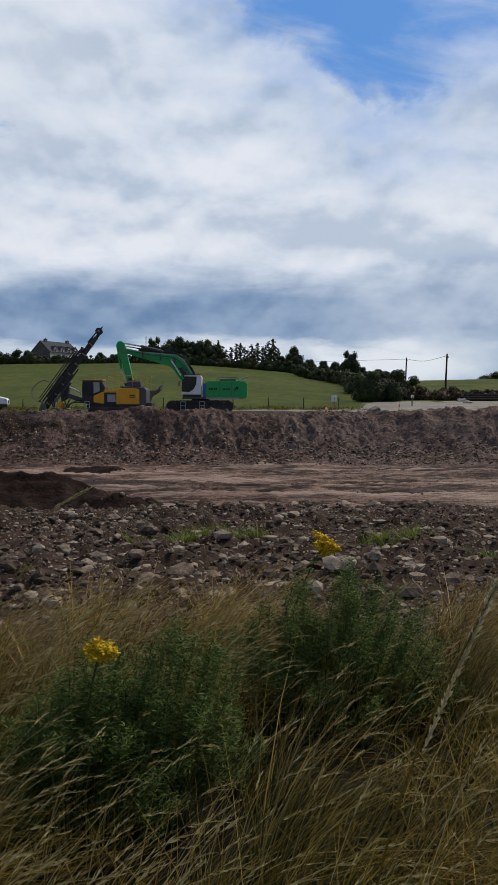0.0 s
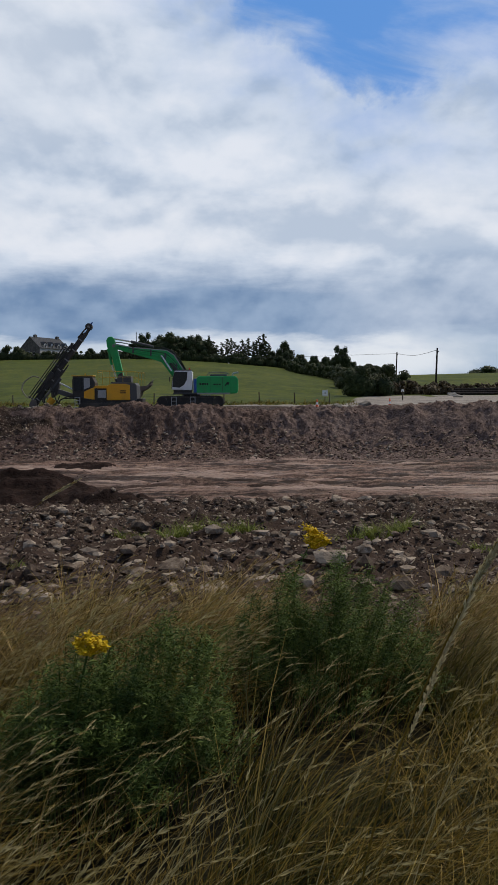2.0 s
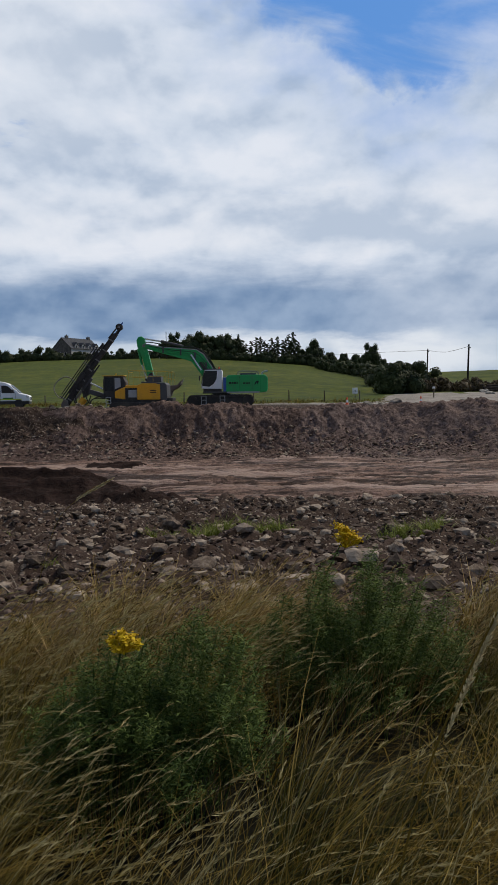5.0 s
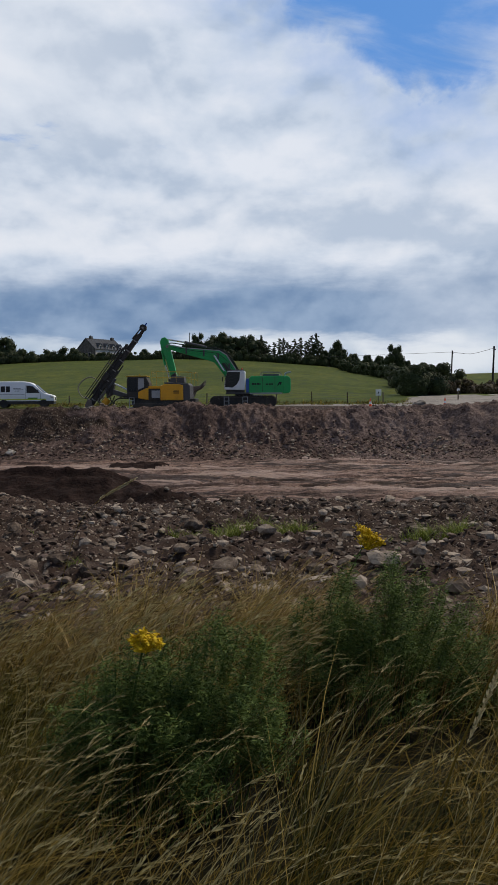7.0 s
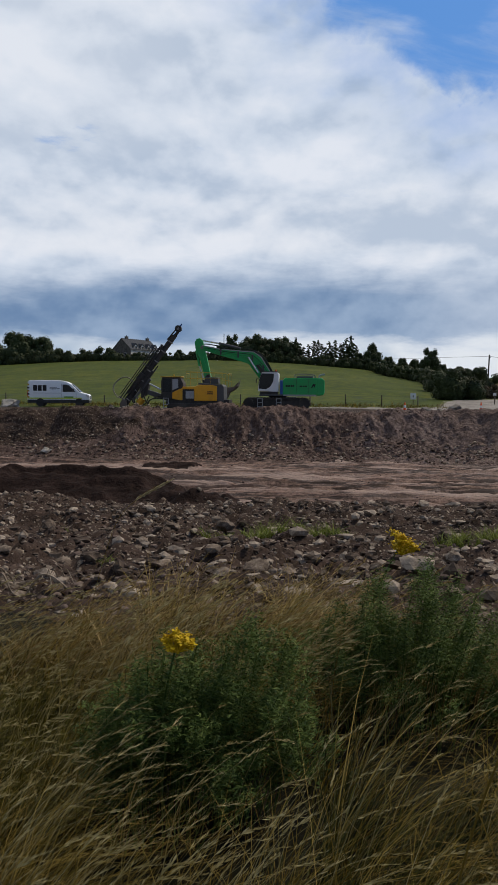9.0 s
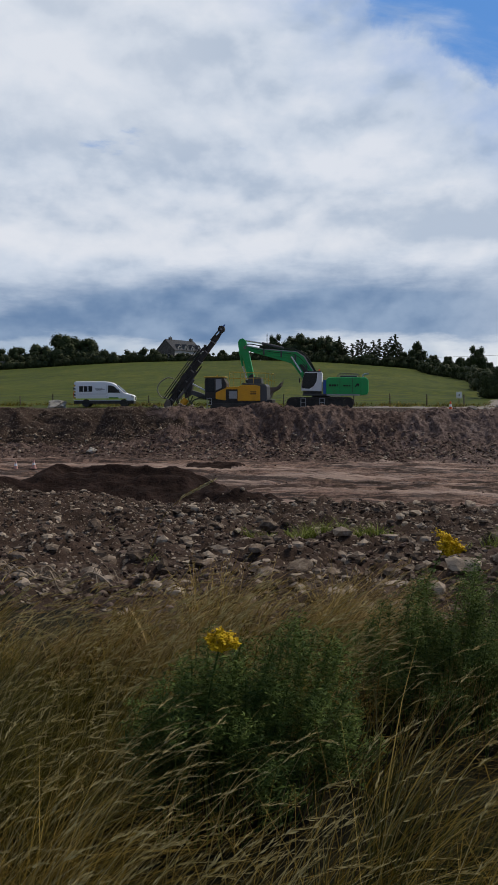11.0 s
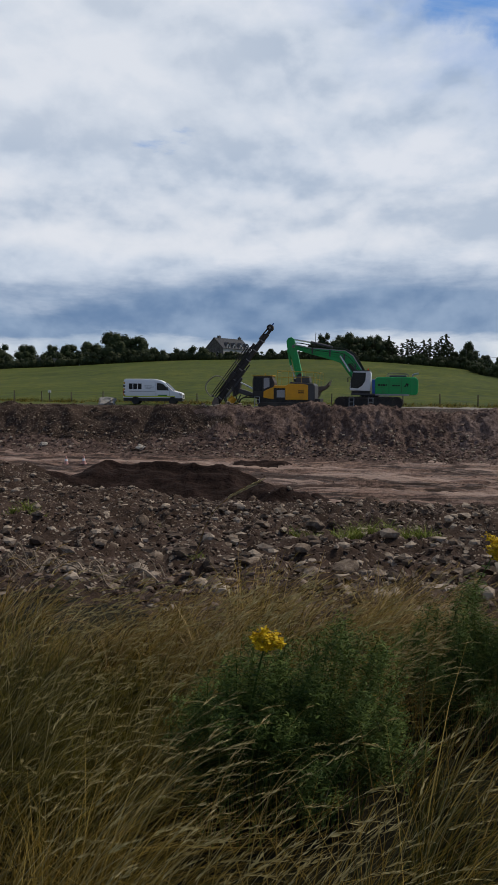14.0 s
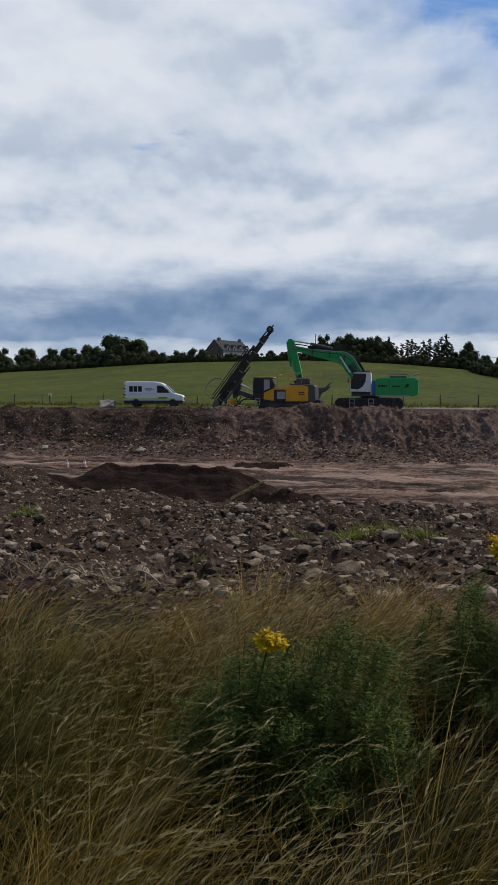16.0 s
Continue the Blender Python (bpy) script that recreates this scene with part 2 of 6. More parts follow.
M_FIELD = surface("pasture_grass", ((0.027, 0.042, 0.005), (0.055, 0.073, 0.009), (0.104, 0.109, 0.022)), 0.06, bump=0.8, bump_scale=1.2, stretch=(1, 0.45, 1), fine=0.64, tilt=0.14)
M_STONE = surface("grey_brown_stone", ((0.064, 0.047, 0.036), (0.152, 0.115, 0.086), (0.33, 0.27, 0.21)), 2.2, bump=0.7, bump_scale=8.0, island=0.35, tilt=0.03)
M_CLOD = surface("earth_clod", ((0.022, 0.013, 0.010), (0.060, 0.040, 0.032), (0.15, 0.110, 0.090)), 2.5, bump=0.5, island=0.45)
M_STRAW = leafy("dry_grass", ((0.046, 0.029, 0.003), (0.18, 0.119, 0.015), (0.40, 0.290, 0.072)), 1.2, through_light=0.3)
M_FRINGE = leafy("bleached_grass", ((0.065, 0.043, 0.012), (0.27, 0.178, 0.066), (0.58, 0.43, 0.20)), 1.2, through_light=0.3)
M_GREEN = leafy("green_grass", ((0.016, 0.015, 0.002), (0.080, 0.070, 0.008), (0.205, 0.170, 0.031)), 1.2, through_light=0.3)
# darker green than the grass: shade beneath the blades is put into the colour
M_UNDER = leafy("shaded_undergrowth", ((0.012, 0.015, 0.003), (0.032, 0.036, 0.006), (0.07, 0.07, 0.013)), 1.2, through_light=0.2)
M_SEED = leafy("pale_seed_head", ((0.21, 0.165, 0.056), (0.36, 0.295, 0.125), (0.52, 0.45, 0.235)), 2.0, through_light=0.25)
M_THISTLE = leafy("thistle_leaf", ((0.022, 0.046, 0.008), (0.068, 0.112, 0.021), (0.17, 0.215, 0.056)), 2.0, through_light=0.2)
M_RAG = leafy("ragwort_flower", ((0.42, 0.26, 0.004), (0.62, 0.42, 0.008), (0.78, 0.58, 0.02)), 5.0, through_light=0.2)
M_WEED = leafy("fresh_weed", ((0.075, 0.100, 0.015), (0.14, 0.172, 0.025), (0.24, 0.268, 0.06)), 3.0, through_light=0.25)
M_SPIKE = leafy("bleached_seed_spike", ((0.38, 0.31, 0.16), (0.54, 0.46, 0.26), (0.67, 0.59, 0.37)), 2.0, through_light=0.4)
M_TREE = leafy("dark_foliage", ((0.018, 0.028, 0.010), (0.032, 0.046, 0.016), (0.055, 0.074, 0.026)), 0.3, through_light=0.12, island=0.35)
M_HEDGE = leafy("hedge_foliage", ((0.022, 0.030, 0.012), (0.040, 0.052, 0.020), (0.068, 0.080, 0.034)), 0.4, through_light=0.12, island=0.35)
M_BROWN = leafy("brown_scrub", ((0.035, 0.025, 0.014), (0.08, 0.06, 0.032), (0.15, 0.115, 0.06)), 0.6, through_light=0.15)
M_BARK = surface("bark", ((0.03, 0.023, 0.017), (0.06, 0.047, 0.036), (0.10, 0.08, 0.06)), 3.0, bump=0.5)


# ---------------------------------------------------------------- geometry helpers
def lattice(ix, iy, seed):
    h = (ix * 374761393 + iy * 668265263 + seed * 1442695041) & 0xFFFFFFFF
    h = ((h ^ (h >> 13)) * 1274126177) & 0xFFFFFFFF
    return ((h ^ (h >> 16)) & 0xFFFF) / 65535.0


def vnoise(x, y, seed=0):
    xi, yi = np.floor(x).astype(np.int64), np.floor(y).astype(np.int64)
    fx, fy = x - xi, y - yi
    fx, fy = fx * fx * (3 - 2 * fx), fy * fy * (3 - 2 * fy)
    p, q = lattice(xi, yi, seed), lattice(xi + 1, yi, seed)
    r, s = lattice(xi, yi + 1, seed), lattice(xi + 1, yi + 1, seed)
    return (p + (q - p) * fx) * (1 - fy) + (r + (s - r) * fx) * fy - 0.5


def fbm(x, y, octaves=4, seed=0, gain=0.5):
    total, amp = 0.0, 1.0
    for k in range(octaves):
        total = total + amp * vnoise(x * 2 ** k, y * 2 ** k, seed + 17 * k)
        amp *= gain
    return total


def smooth(x, lo, hi):
    t = np.clip((x - lo) / (hi - lo), 0, 1)
    return t * t * (3 - 2 * t)


def shape(x, lo_hi):
    xs, ys = zip(*lo_hi)
    return np.interp(x, xs, ys)


# heights of the ground along the way the camera looks (world z, the grass at the camera's feet is 0)
SECTION = ((-3000, 0.3), (-6, 0.2), (0, 0.0), (3, -0.08), (5, -0.25), (6.5, -0.42), (8, -0.62), (11, -1.08), (14, -1.36), (17, -1.62),
           (22, -1.9), (24.5, -2.05), (27, -2.7), (30, -3.25), (36, -3.35), (44, -3.32), (52, -3.2), (54.0, -2.95), (55.6, -2.5),
           (56.8, -1.95), (57.6, -1.35), (58.5, -0.52), (59.3, -0.02), (60.8, 0.08), (62.5, 0.12), (66, 0.22), (72, 0.33), (77, 0.45))
CREST = ((-40, 0.026), (-32, 0.029), (-27, 0.034), (-22, 0.040), (-17, 0.043), (-8.5, 0.0445), (-5, 0.0425), (0, 0.0365), (6, 0.026), (12, 0.021), (20, 0.024), (40, 0.024))


def bank_line(x):
    """How far the far bank's edge swings towards the camera or away."""
    return 0.9 * fbm(x / 9.0, x * 0 + 3.1, 4, 5) * 2 + 1.0 * smooth(x, 6, 16) - 0.5 * smooth(-x, 18, 26)


def spoil_ridges(x, y):
    """Low dark ridges pushed up across the muddy floor."""
    here = np.exp(-((x + 0.8) / 4.6) ** 4 - ((y - 41.0) / 4.4) ** 4)
    return here * np.clip(fbm(x / 3.6, (y + 0.05 * x) / 0.75, 4, 95) - 0.03, 0, 1)


def soil_heap(x, y):
    """Long heap of dark soil with a steep near face and a peak at one end."""
    along = shape(x, ((-15.9, 0), (-14.6, 1.15), (-13.7, 1.95), (-12.6, 1.78), (-9.6, 1.72), (-7.6, 1.50), (-6.1, 0.85), (-4.6, 0)))
    d = y - 31.2 - 0.2 * fbm(x / 2.2, x * 0 + 1.7, 3, 76)
    across = np.where(d < 0, np.clip(1 + d / 2.7, 0, 1), np.clip(1 - d / 2.3, 0, 1))
    return along * across ** 0.85 * 1.08 * (1 + 0.07 * fbm(x / 1.6, y / 1.6, 3, 77))


def height(x, y):
    x, y = np.asarray(x, float), np.asarray(y, float)
    scallop = 0.95 * fbm(x / 2.3, y / 4.0, 4, 53, 0.62) * smooth(y, 54.5, 57) * (1 - smooth(y, 60, 62))
    yb = y - scallop - bank_line(x) * smooth(y, 50, 55) * (1 - smooth(y, 62, 70))
    ys = yb + 1.2 * fbm(x / 5.0, y / 9.0, 3, 11) * smooth(y, 12, 20) * (1 - smooth(y, 28, 34))
    z = shape(ys, SECTION)
    # field behind the works rises to a crest
    deg = np.degrees(np.arctan2(x, np.maximum(y, 1.0)))
    top = EYE + shape(deg, CREST) * 285.0
    f = np.clip((y - 77) / 208.0, 0, 1)
    fld = 0.45 + (top - 0.45) * (0.30 * f + 0.70 * f ** 1.35)
    far = top - 0.0 * y - np.maximum(y - 285, 0) * 0.012 + 2.0 * fbm(x / 120, y / 120, 2, 41) * smooth(y, 300, 420)
    z = np.where(y > 77, np.where(y > 285, far, fld + 0.5 * fbm(x / 14.0, y / 14.0, 3, 3) * smooth(y, 77, 110)), z)
    # heap of dark soil at the edge of the pit
    heap = soil_heap(x, y)
    low = np.exp(-((x + 4.9) / 1.7) ** 4 - ((y - 29.6) / 1.5) ** 4) * (0.62 + 0.9 * fbm(x / 0.9, y / 0.8, 4, 79))
    z = z + np.maximum(low, 0)
    z = z + np.exp(-((x + 18.6) / 4.4) ** 4 - ((y - 28.6) / 2.6) ** 4) * (1.15 + 0.8 * fbm(x / 1.3, y / 1.2, 4, 81))
    z = z + heap + smooth(heap, 0.05, 0.4) * 0.26 * fbm(x / 0.6, y / 0.5, 4, 78)
    # roughness, each with its own grain
    rub = smooth(y, 5, 9) * (1 - smooth(y, 26, 31))
    z = z + rub * (0.32 * fbm(x / 1.7, y / 2.4, 4, 21) + 0.40 * np.abs(fbm(x / 0.5, y / 0.65, 4, 22, 0.6)))
    flo = smooth(y, 29, 33) * (1 - smooth(y, 51, 54))
    wav = y + 1.6 * fbm(x / 14, y / 10, 3, 31) + 0.05 * x
    rut = np.exp(-((np.mod(wav, 3.1) - 1.2) / 0.32) ** 2) + np.exp(-((np.mod(wav, 4.7) - 2.0) / 0.25) ** 2)
    z = z + flo * (0.26 * fbm(x / 7.0, y / 2.2, 4, 32) - 0.26 * rut * (0.3 + smooth(fbm(x / 6, y / 3, 2, 36), -0.2, 0.25)) + 0.16 * fbm(x / 1.9, y / 0.5, 5, 33, 0.6))
    soil = np.exp(-(((x - 1.0) / 7.5) ** 2 + ((y - 39.5) / 2.4) ** 2)) + 0.7 * np.exp(-(((x + 5) / 3.5) ** 2 + ((y - 47.0) / 1.3) ** 2))
    z = z + soil * 0.20 * (0.6 + fbm(x / 3, y / 1.2, 3, 38))
    z = z + flo * 0.10 * fbm(x / 0.7, y / 0.32, 3, 39) + 0.55 * np.exp(-((x + 10.3) / 2.2) ** 4 - ((y - 49.6) / 1.0) ** 2) * (0.8 + fbm(x / 1.1, y / 0.8, 3, 40))
    z = z + 0.6 * spoil_ridges(x, y)
    bnk = smooth(y, 52, 55) * (1 - smooth(y, 60.5, 64))
    z = z + bnk * (0.40 * fbm(x / 1.7, y / 2.0, 5, 51, 0.6) + 0.40 * np.abs(fbm(x / 0.6, y / 0.5, 4, 52, 0.6)))
    rim = np.exp(-((yb - 60.3) / 1.0) ** 2)
    z = z + 0.36 * np.exp(-((x + 9.6) / 3.7) ** 4 - ((yb - 60.2) / 1.2) ** 2)
    z = z + rim * (0.20 + 0.48 * fbm(x / 4.0, x * 0 + 0.4, 3, 61)) * (1 - 0.25 * smooth(x, 9, 14)) + rim * 0.36 * smooth(x, 7, 13)
    z = z + 0.06 * fbm(x / 1.1, y / 1.1, 3, 71) * (1 - smooth(y, 5, 9)) + 0.05 * fbm(x / 2, y / 2, 3, 72) * smooth(y, 62, 64) * (1 - smooth(y, 74, 80))
    return z


def ground_at(x, y):
    return float(height(np.array([x]), np.array([y]))[0])


def mesh_of(name, verts, faces, mats, index=None, smooth_faces=True):
    """A mesh from arrays: verts (n, 3), faces (m, 3 or 4)."""
    me = bpy.data.meshes.new(name)
    verts, faces = np.asarray(verts, np.float32), np.asarray(faces, np.int32)
    k = faces.shape[1]
    me.vertices.add(len(verts))
    me.vertices.foreach_set("co", verts.ravel())
    me.loops.add(faces.size)
    me.loops.foreach_set("vertex_index", faces.ravel())
    me.polygons.add(len(faces))
    me.polygons.foreach_set("loop_start", np.arange(0, faces.size, k, dtype=np.int32))
    if index is not None:
        me.polygons.foreach_set("material_index", np.asarray(index, np.int32))
    me.polygons.foreach_set("use_smooth", np.full(len(faces), smooth_faces))
    for m in mats:
        me.materials.append(m)
    me.update(calc_edges=True)
    me.validate()
    return me


# ---------------------------------------------------------------- the ground, one sheet to the horizon
def spread(*runs):
    out = []
    for lo, hi, n in runs:
        out.extend(np.linspace(lo, hi, n, endpoint=False))
    return np.array(out + [runs[-1][1]])


gx = spread((-3000, -300, 8), (-300, -90, 14), (-90, -38, 24), (-38, -10, 120), (-10, 10, 190), (10, 32, 92), (32, 90, 24), (90, 300, 14), (300, 3000, 8))
gy = spread((-3000, -200, 6), (-200, -10, 10), (-10, 0.5, 24), (0.5, 8, 62), (8, 27, 155), (27, 33, 60), (33, 53, 108), (53, 62, 125), (62, 77, 40), (77, 290, 54), (290, 600, 14), (600, 4000, 12))
GX, GY = np.meshgrid(gx, gy)
GZ = height(GX, GY)
cols = len(gx)
ii = np.arange(len(gy) - 1)[:, None] * cols + np.arange(cols - 1)[None, :]
quads = np.stack([ii, ii + 1, ii + cols + 1, ii + cols], -1).reshape(-1, 4)
cx, cy = (GX[:-1, :-1] + GX[1:, 1:]).ravel() / 2, (GY[:-1, :-1] + GY[1:, 1:]).ravel() / 2
edge = fbm(cx / 1.2, cy / 1.2, 4, 91) * 2.0
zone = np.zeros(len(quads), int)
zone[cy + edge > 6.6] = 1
zone[cy + edge * 1.3 + 1.5 * fbm(cx / 5, cy / 5, 2, 92) > 28.6] = 2
heap_here = soil_heap(cx, cy) + 0.05 * edge > 0.12
heap_here |= ((cx + 10.3) / 2.0) ** 4 + ((cy - 49.3) / 0.9) ** 2 + 0.15 * edge < 1
heap_here |= ((cx + 4.9) / 2.2) ** 4 + ((cy - 29.6) / 2.0) ** 4 + 0.15 * edge < 1
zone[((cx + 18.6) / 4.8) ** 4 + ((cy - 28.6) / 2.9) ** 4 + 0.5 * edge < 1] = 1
zone[heap_here] = 6
zone[cy + edge * 0.6 > 52.6] = 3
# the far bank's left upper face takes the darker stony earth
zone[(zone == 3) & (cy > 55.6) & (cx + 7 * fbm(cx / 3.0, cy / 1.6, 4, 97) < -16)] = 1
zone[(zone == 3) & (cx + 5 * fbm(cx / 3.0, cy / 1.6, 4, 98) > 4.0)] = 7
zone[(cy + edge * 0.5 > 62.5)] = 1
zone[(cy + edge * 0.5 > 62.5 + 9.0 * (1 - smooth(cx, 2.5, 8.5)))] = 4
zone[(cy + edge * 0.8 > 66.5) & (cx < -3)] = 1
zone[(cy + 1.4 * edge > 69.6) & (cx < -3)] = 5
zone[(cy + edge > 74.6 + 25.0 * smooth(cx, 10, 17))] = 5
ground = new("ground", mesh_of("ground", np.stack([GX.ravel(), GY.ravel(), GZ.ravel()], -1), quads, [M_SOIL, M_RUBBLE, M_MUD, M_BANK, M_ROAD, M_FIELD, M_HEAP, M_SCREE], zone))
tagged(ground, "stony earthworks pit with muddy floor, gravel track and pasture", "ground", kind="structure")


# ---------------------------------------------------------------- building blocks for things
def thing(name, x, y, z, turn=0.0, label="", category="", group="", kind=""):
    ob = new(name)
    ob.empty_display_size = 0.2
    ob.matrix_basis = pose(x, y, z, 0, 0, turn)
    return tagged(ob, label, category, group, kind)


def part(name, bm, material, parent, label="", flat=True):
    me = bpy.data.meshes.new(name)
    bm.to_mesh(me)
    bm.free()
    for p in me.polygons:
        p.use_smooth = not flat
    me.materials.append(material)
    ob = new(name, me)
    ob.parent = parent
    return tagged(ob, label)


def box(bm, x0, x1, y0, y1, z0, z1, bevel=0.0, taper=None):
    made = bmesh.ops.create_cube(bm, size=1.0)["verts"]
    for v in made:
        v.co = Vector((x0 + (v.co.x + 0.5) * (x1 - x0), y0 + (v.co.y + 0.5) * (y1 - y0), z0 + (v.co.z + 0.5) * (z1 - z0)))
    if bevel:
        edges = list({e for v in made for e in v.link_edges})
        bmesh.ops.bevel(bm, geom=edges, offset=bevel, segments=2, affect="EDGES", profile=0.6)
    return bm


def boxed(*args, **kw):
    return box(bmesh.new(), *args, **kw)


def prism(bm, outline, y0, y1, bevel=0.0):
    """Extrude a closed x-z outline from y0 to y1."""
    ring0 = [bm.verts.new((x, y0, z)) for x, z in outline]
    ring1 = [bm.verts.new((x, y1, z)) for x, z in outline]
    n = len(outline)
    faces = [bm.faces.new(ring0), bm.faces.new(ring1[::-1])]
    for i in range(n):
        faces.append(bm.faces.new((ring0[i], ring1[i], ring1[(i + 1) % n], ring0[(i + 1) % n])))
    bmesh.ops.recalc_face_normals(bm, faces=faces)
    if bevel:
        edges = list({e for f in faces for e in f.edges})
        bmesh.ops.bevel(bm, geom=edges, offset=bevel, segments=2, affect="EDGES", profile=0.6)
    return bm


def prismed(outline, y0, y1, bevel=0.0):
    return prism(bmesh.new(), outline, y0, y1, bevel)


def rod(bm, p, q, r, r2=None, sides=8):
    """A capped round bar from p to q."""
    p, q = Vector(p), Vector(q)
    d = q - p
    m = Matrix.Translation((p + q) / 2) @ d.to_track_quat("Z", "Y").to_matrix().to_4x4()
    bmesh.ops.create_cone(bm, cap_ends=True, segments=sides, radius1=r, radius2=r if r2 is None else r2, depth=d.length, matrix=m)
    return bm


def rodded(p, q, r, r2=None, sides=8):
    return rod(bmesh.new(), p, q, r, r2, sides)


def hose(bm, pts, r, sides=6, steps=8):
    """A bent hose through the points."""
    pts = [Vector(p) for p in pts]
    line = []
    for i in range(len(pts) - 1):
        a, b, c, d = pts[max(i - 1, 0)], pts[i], pts[i + 1], pts[min(i + 2, len(pts) - 1)]
        for k in range(steps):
            t = k / steps
            line.append(0.5 * ((2 * b) + (c - a) * t + (2 * a - 5 * b + 4 * c - d) * t * t + (3 * b - a - 3 * c + d) * t ** 3))
    line.append(pts[-1])
    rings = []
    for i, p in enumerate(line):
        d = line[min(i + 1, len(line) - 1)] - line[max(i - 1, 0)]
        q = d.to_track_quat("Z", "Y")
        rings.append([bm.verts.new(p + q @ Vector((r * math.cos(a), r * math.sin(a), 0))) for a in [2 * math.pi * j / sides for j in range(sides)]])
    for s, t in zip(rings, rings[1:]):
        for j in range(sides):
            bm.faces.new((s[j], s[(j + 1) % sides], t[(j + 1) % sides], t[j]))
    bm.faces.new(rings[0][::-1])
    bm.faces.new(rings[-1])
    return bm


def hosed(pts, r, sides=6):
    return hose(bmesh.new(), pts, r, sides)


M_EXG = paint("excavator_green", (0.012, 0.33, 0.085), 0.4, amount=0.3)
M_WHITE = paint("white_paint", (0.72, 0.73, 0.74), 0.4, amount=0.15)
M_VAN = paint("van_white", (0.78, 0.79, 0.80), 0.3, amount=0.06)
M_BLACK = paint("black_steel", (0.018, 0.018, 0.019), 0.55, amount=0.5)
M_DARK = paint("dark_rubber", (0.02, 0.02, 0.021), 0.8, amount=0.45)
M_TRACK = paint("muddy_track_steel", (0.035, 0.031, 0.029), 0.7, amount=0.7)
M_STEEL = paint("worn_grey_steel", (0.20, 0.195, 0.19), 0.45, amount=0.4, metal=0.3)
M_CHROME = paint("chrome_rod", (0.62, 0.62, 0.62), 0.2, amount=0.1, metal=0.8)
M_BUCKET = paint("earth_worn_bucket_steel", (0.13, 0.105, 0.09), 0.6, amount=0.6)
M_YELLOW = paint("machine_yellow", (0.70, 0.335, 0.012), 0.45, amount=0.22)
M_RAIL = paint("rail_yellow", (0.42, 0.28, 0.03), 0.5, amount=0.2)
M_GREY = paint("machine_grey", (0.058, 0.061, 0.068), 0.5, amount=0.3)
M_LIGHTGREY = paint("light_grey_panel", (0.32, 0.33, 0.34), 0.5, amount=0.3)
M_HOSE = paint("dusty_hose", (0.22, 0.205, 0.165), 0.7, amount=0.4)
M_BLUE = paint("blue_tank", (0.03, 0.10, 0.36), 0.5, amount=0.2)
M_GLASS = paint("dark_cab_glass", (0.012, 0.014, 0.016), 0.08, amount=0.05, spec=0.25)
M_ORANGE = paint("cone_orange", (0.72, 0.10, 0.03), 0.6, amount=0.2)
M_WOOD = surface("weathered_wood", ((0.06, 0.048, 0.036), (0.12, 0.10, 0.08), (0.2, 0.17, 0.14)), 4.0, stretch=(1, 1, 0.15), bump=0.3)
M_POLE = surface("creosoted_pole", ((0.018, 0.014, 0.012), (0.03, 0.025, 0.022), (0.055, 0.045, 0.04)), 4.0, stretch=(1, 1, 0.1), bump=0.3)
M_WIRE = paint("fence_wire", (0.12, 0.12, 0.12), 0.5, amount=0.2)
M_HOUSE = surface("grey_stone_wall", ((0.07, 0.067, 0.066), (0.11, 0.105, 0.10), (0.16, 0.15, 0.145)), 1.2, bump=0.5)
M_RENDER = surface("pale_wall", ((0.33, 0.31, 0.29), (0.42, 0.40, 0.375), (0.5, 0.48, 0.45)), 1.0, bump=0.2)
M_SLATE = surface("slate_roof", ((0.045, 0.047, 0.053), (0.07, 0.073, 0.08), (0.10, 0.104, 0.112)), 1.5, stretch=(1, 1, 3), bump=0.4)
M_FRAME = paint("window_frame_white", (0.6, 0.6, 0.6), 0.5, amount=0.05)
M_PALE = surface("pale_boulder", ((0.11, 0.095, 0.08), (0.20, 0.178, 0.152), (0.33, 0.30, 0.265)), 1.3, bump=0.6, tilt=0.04)
M_LETTER = paint("black_lettering", (0.01, 0.01, 0.01), 0.5, amount=0.0)
M_LIME = paint("lime_stripe", (0.50, 0.62, 0.05), 0.4, amount=0.1)


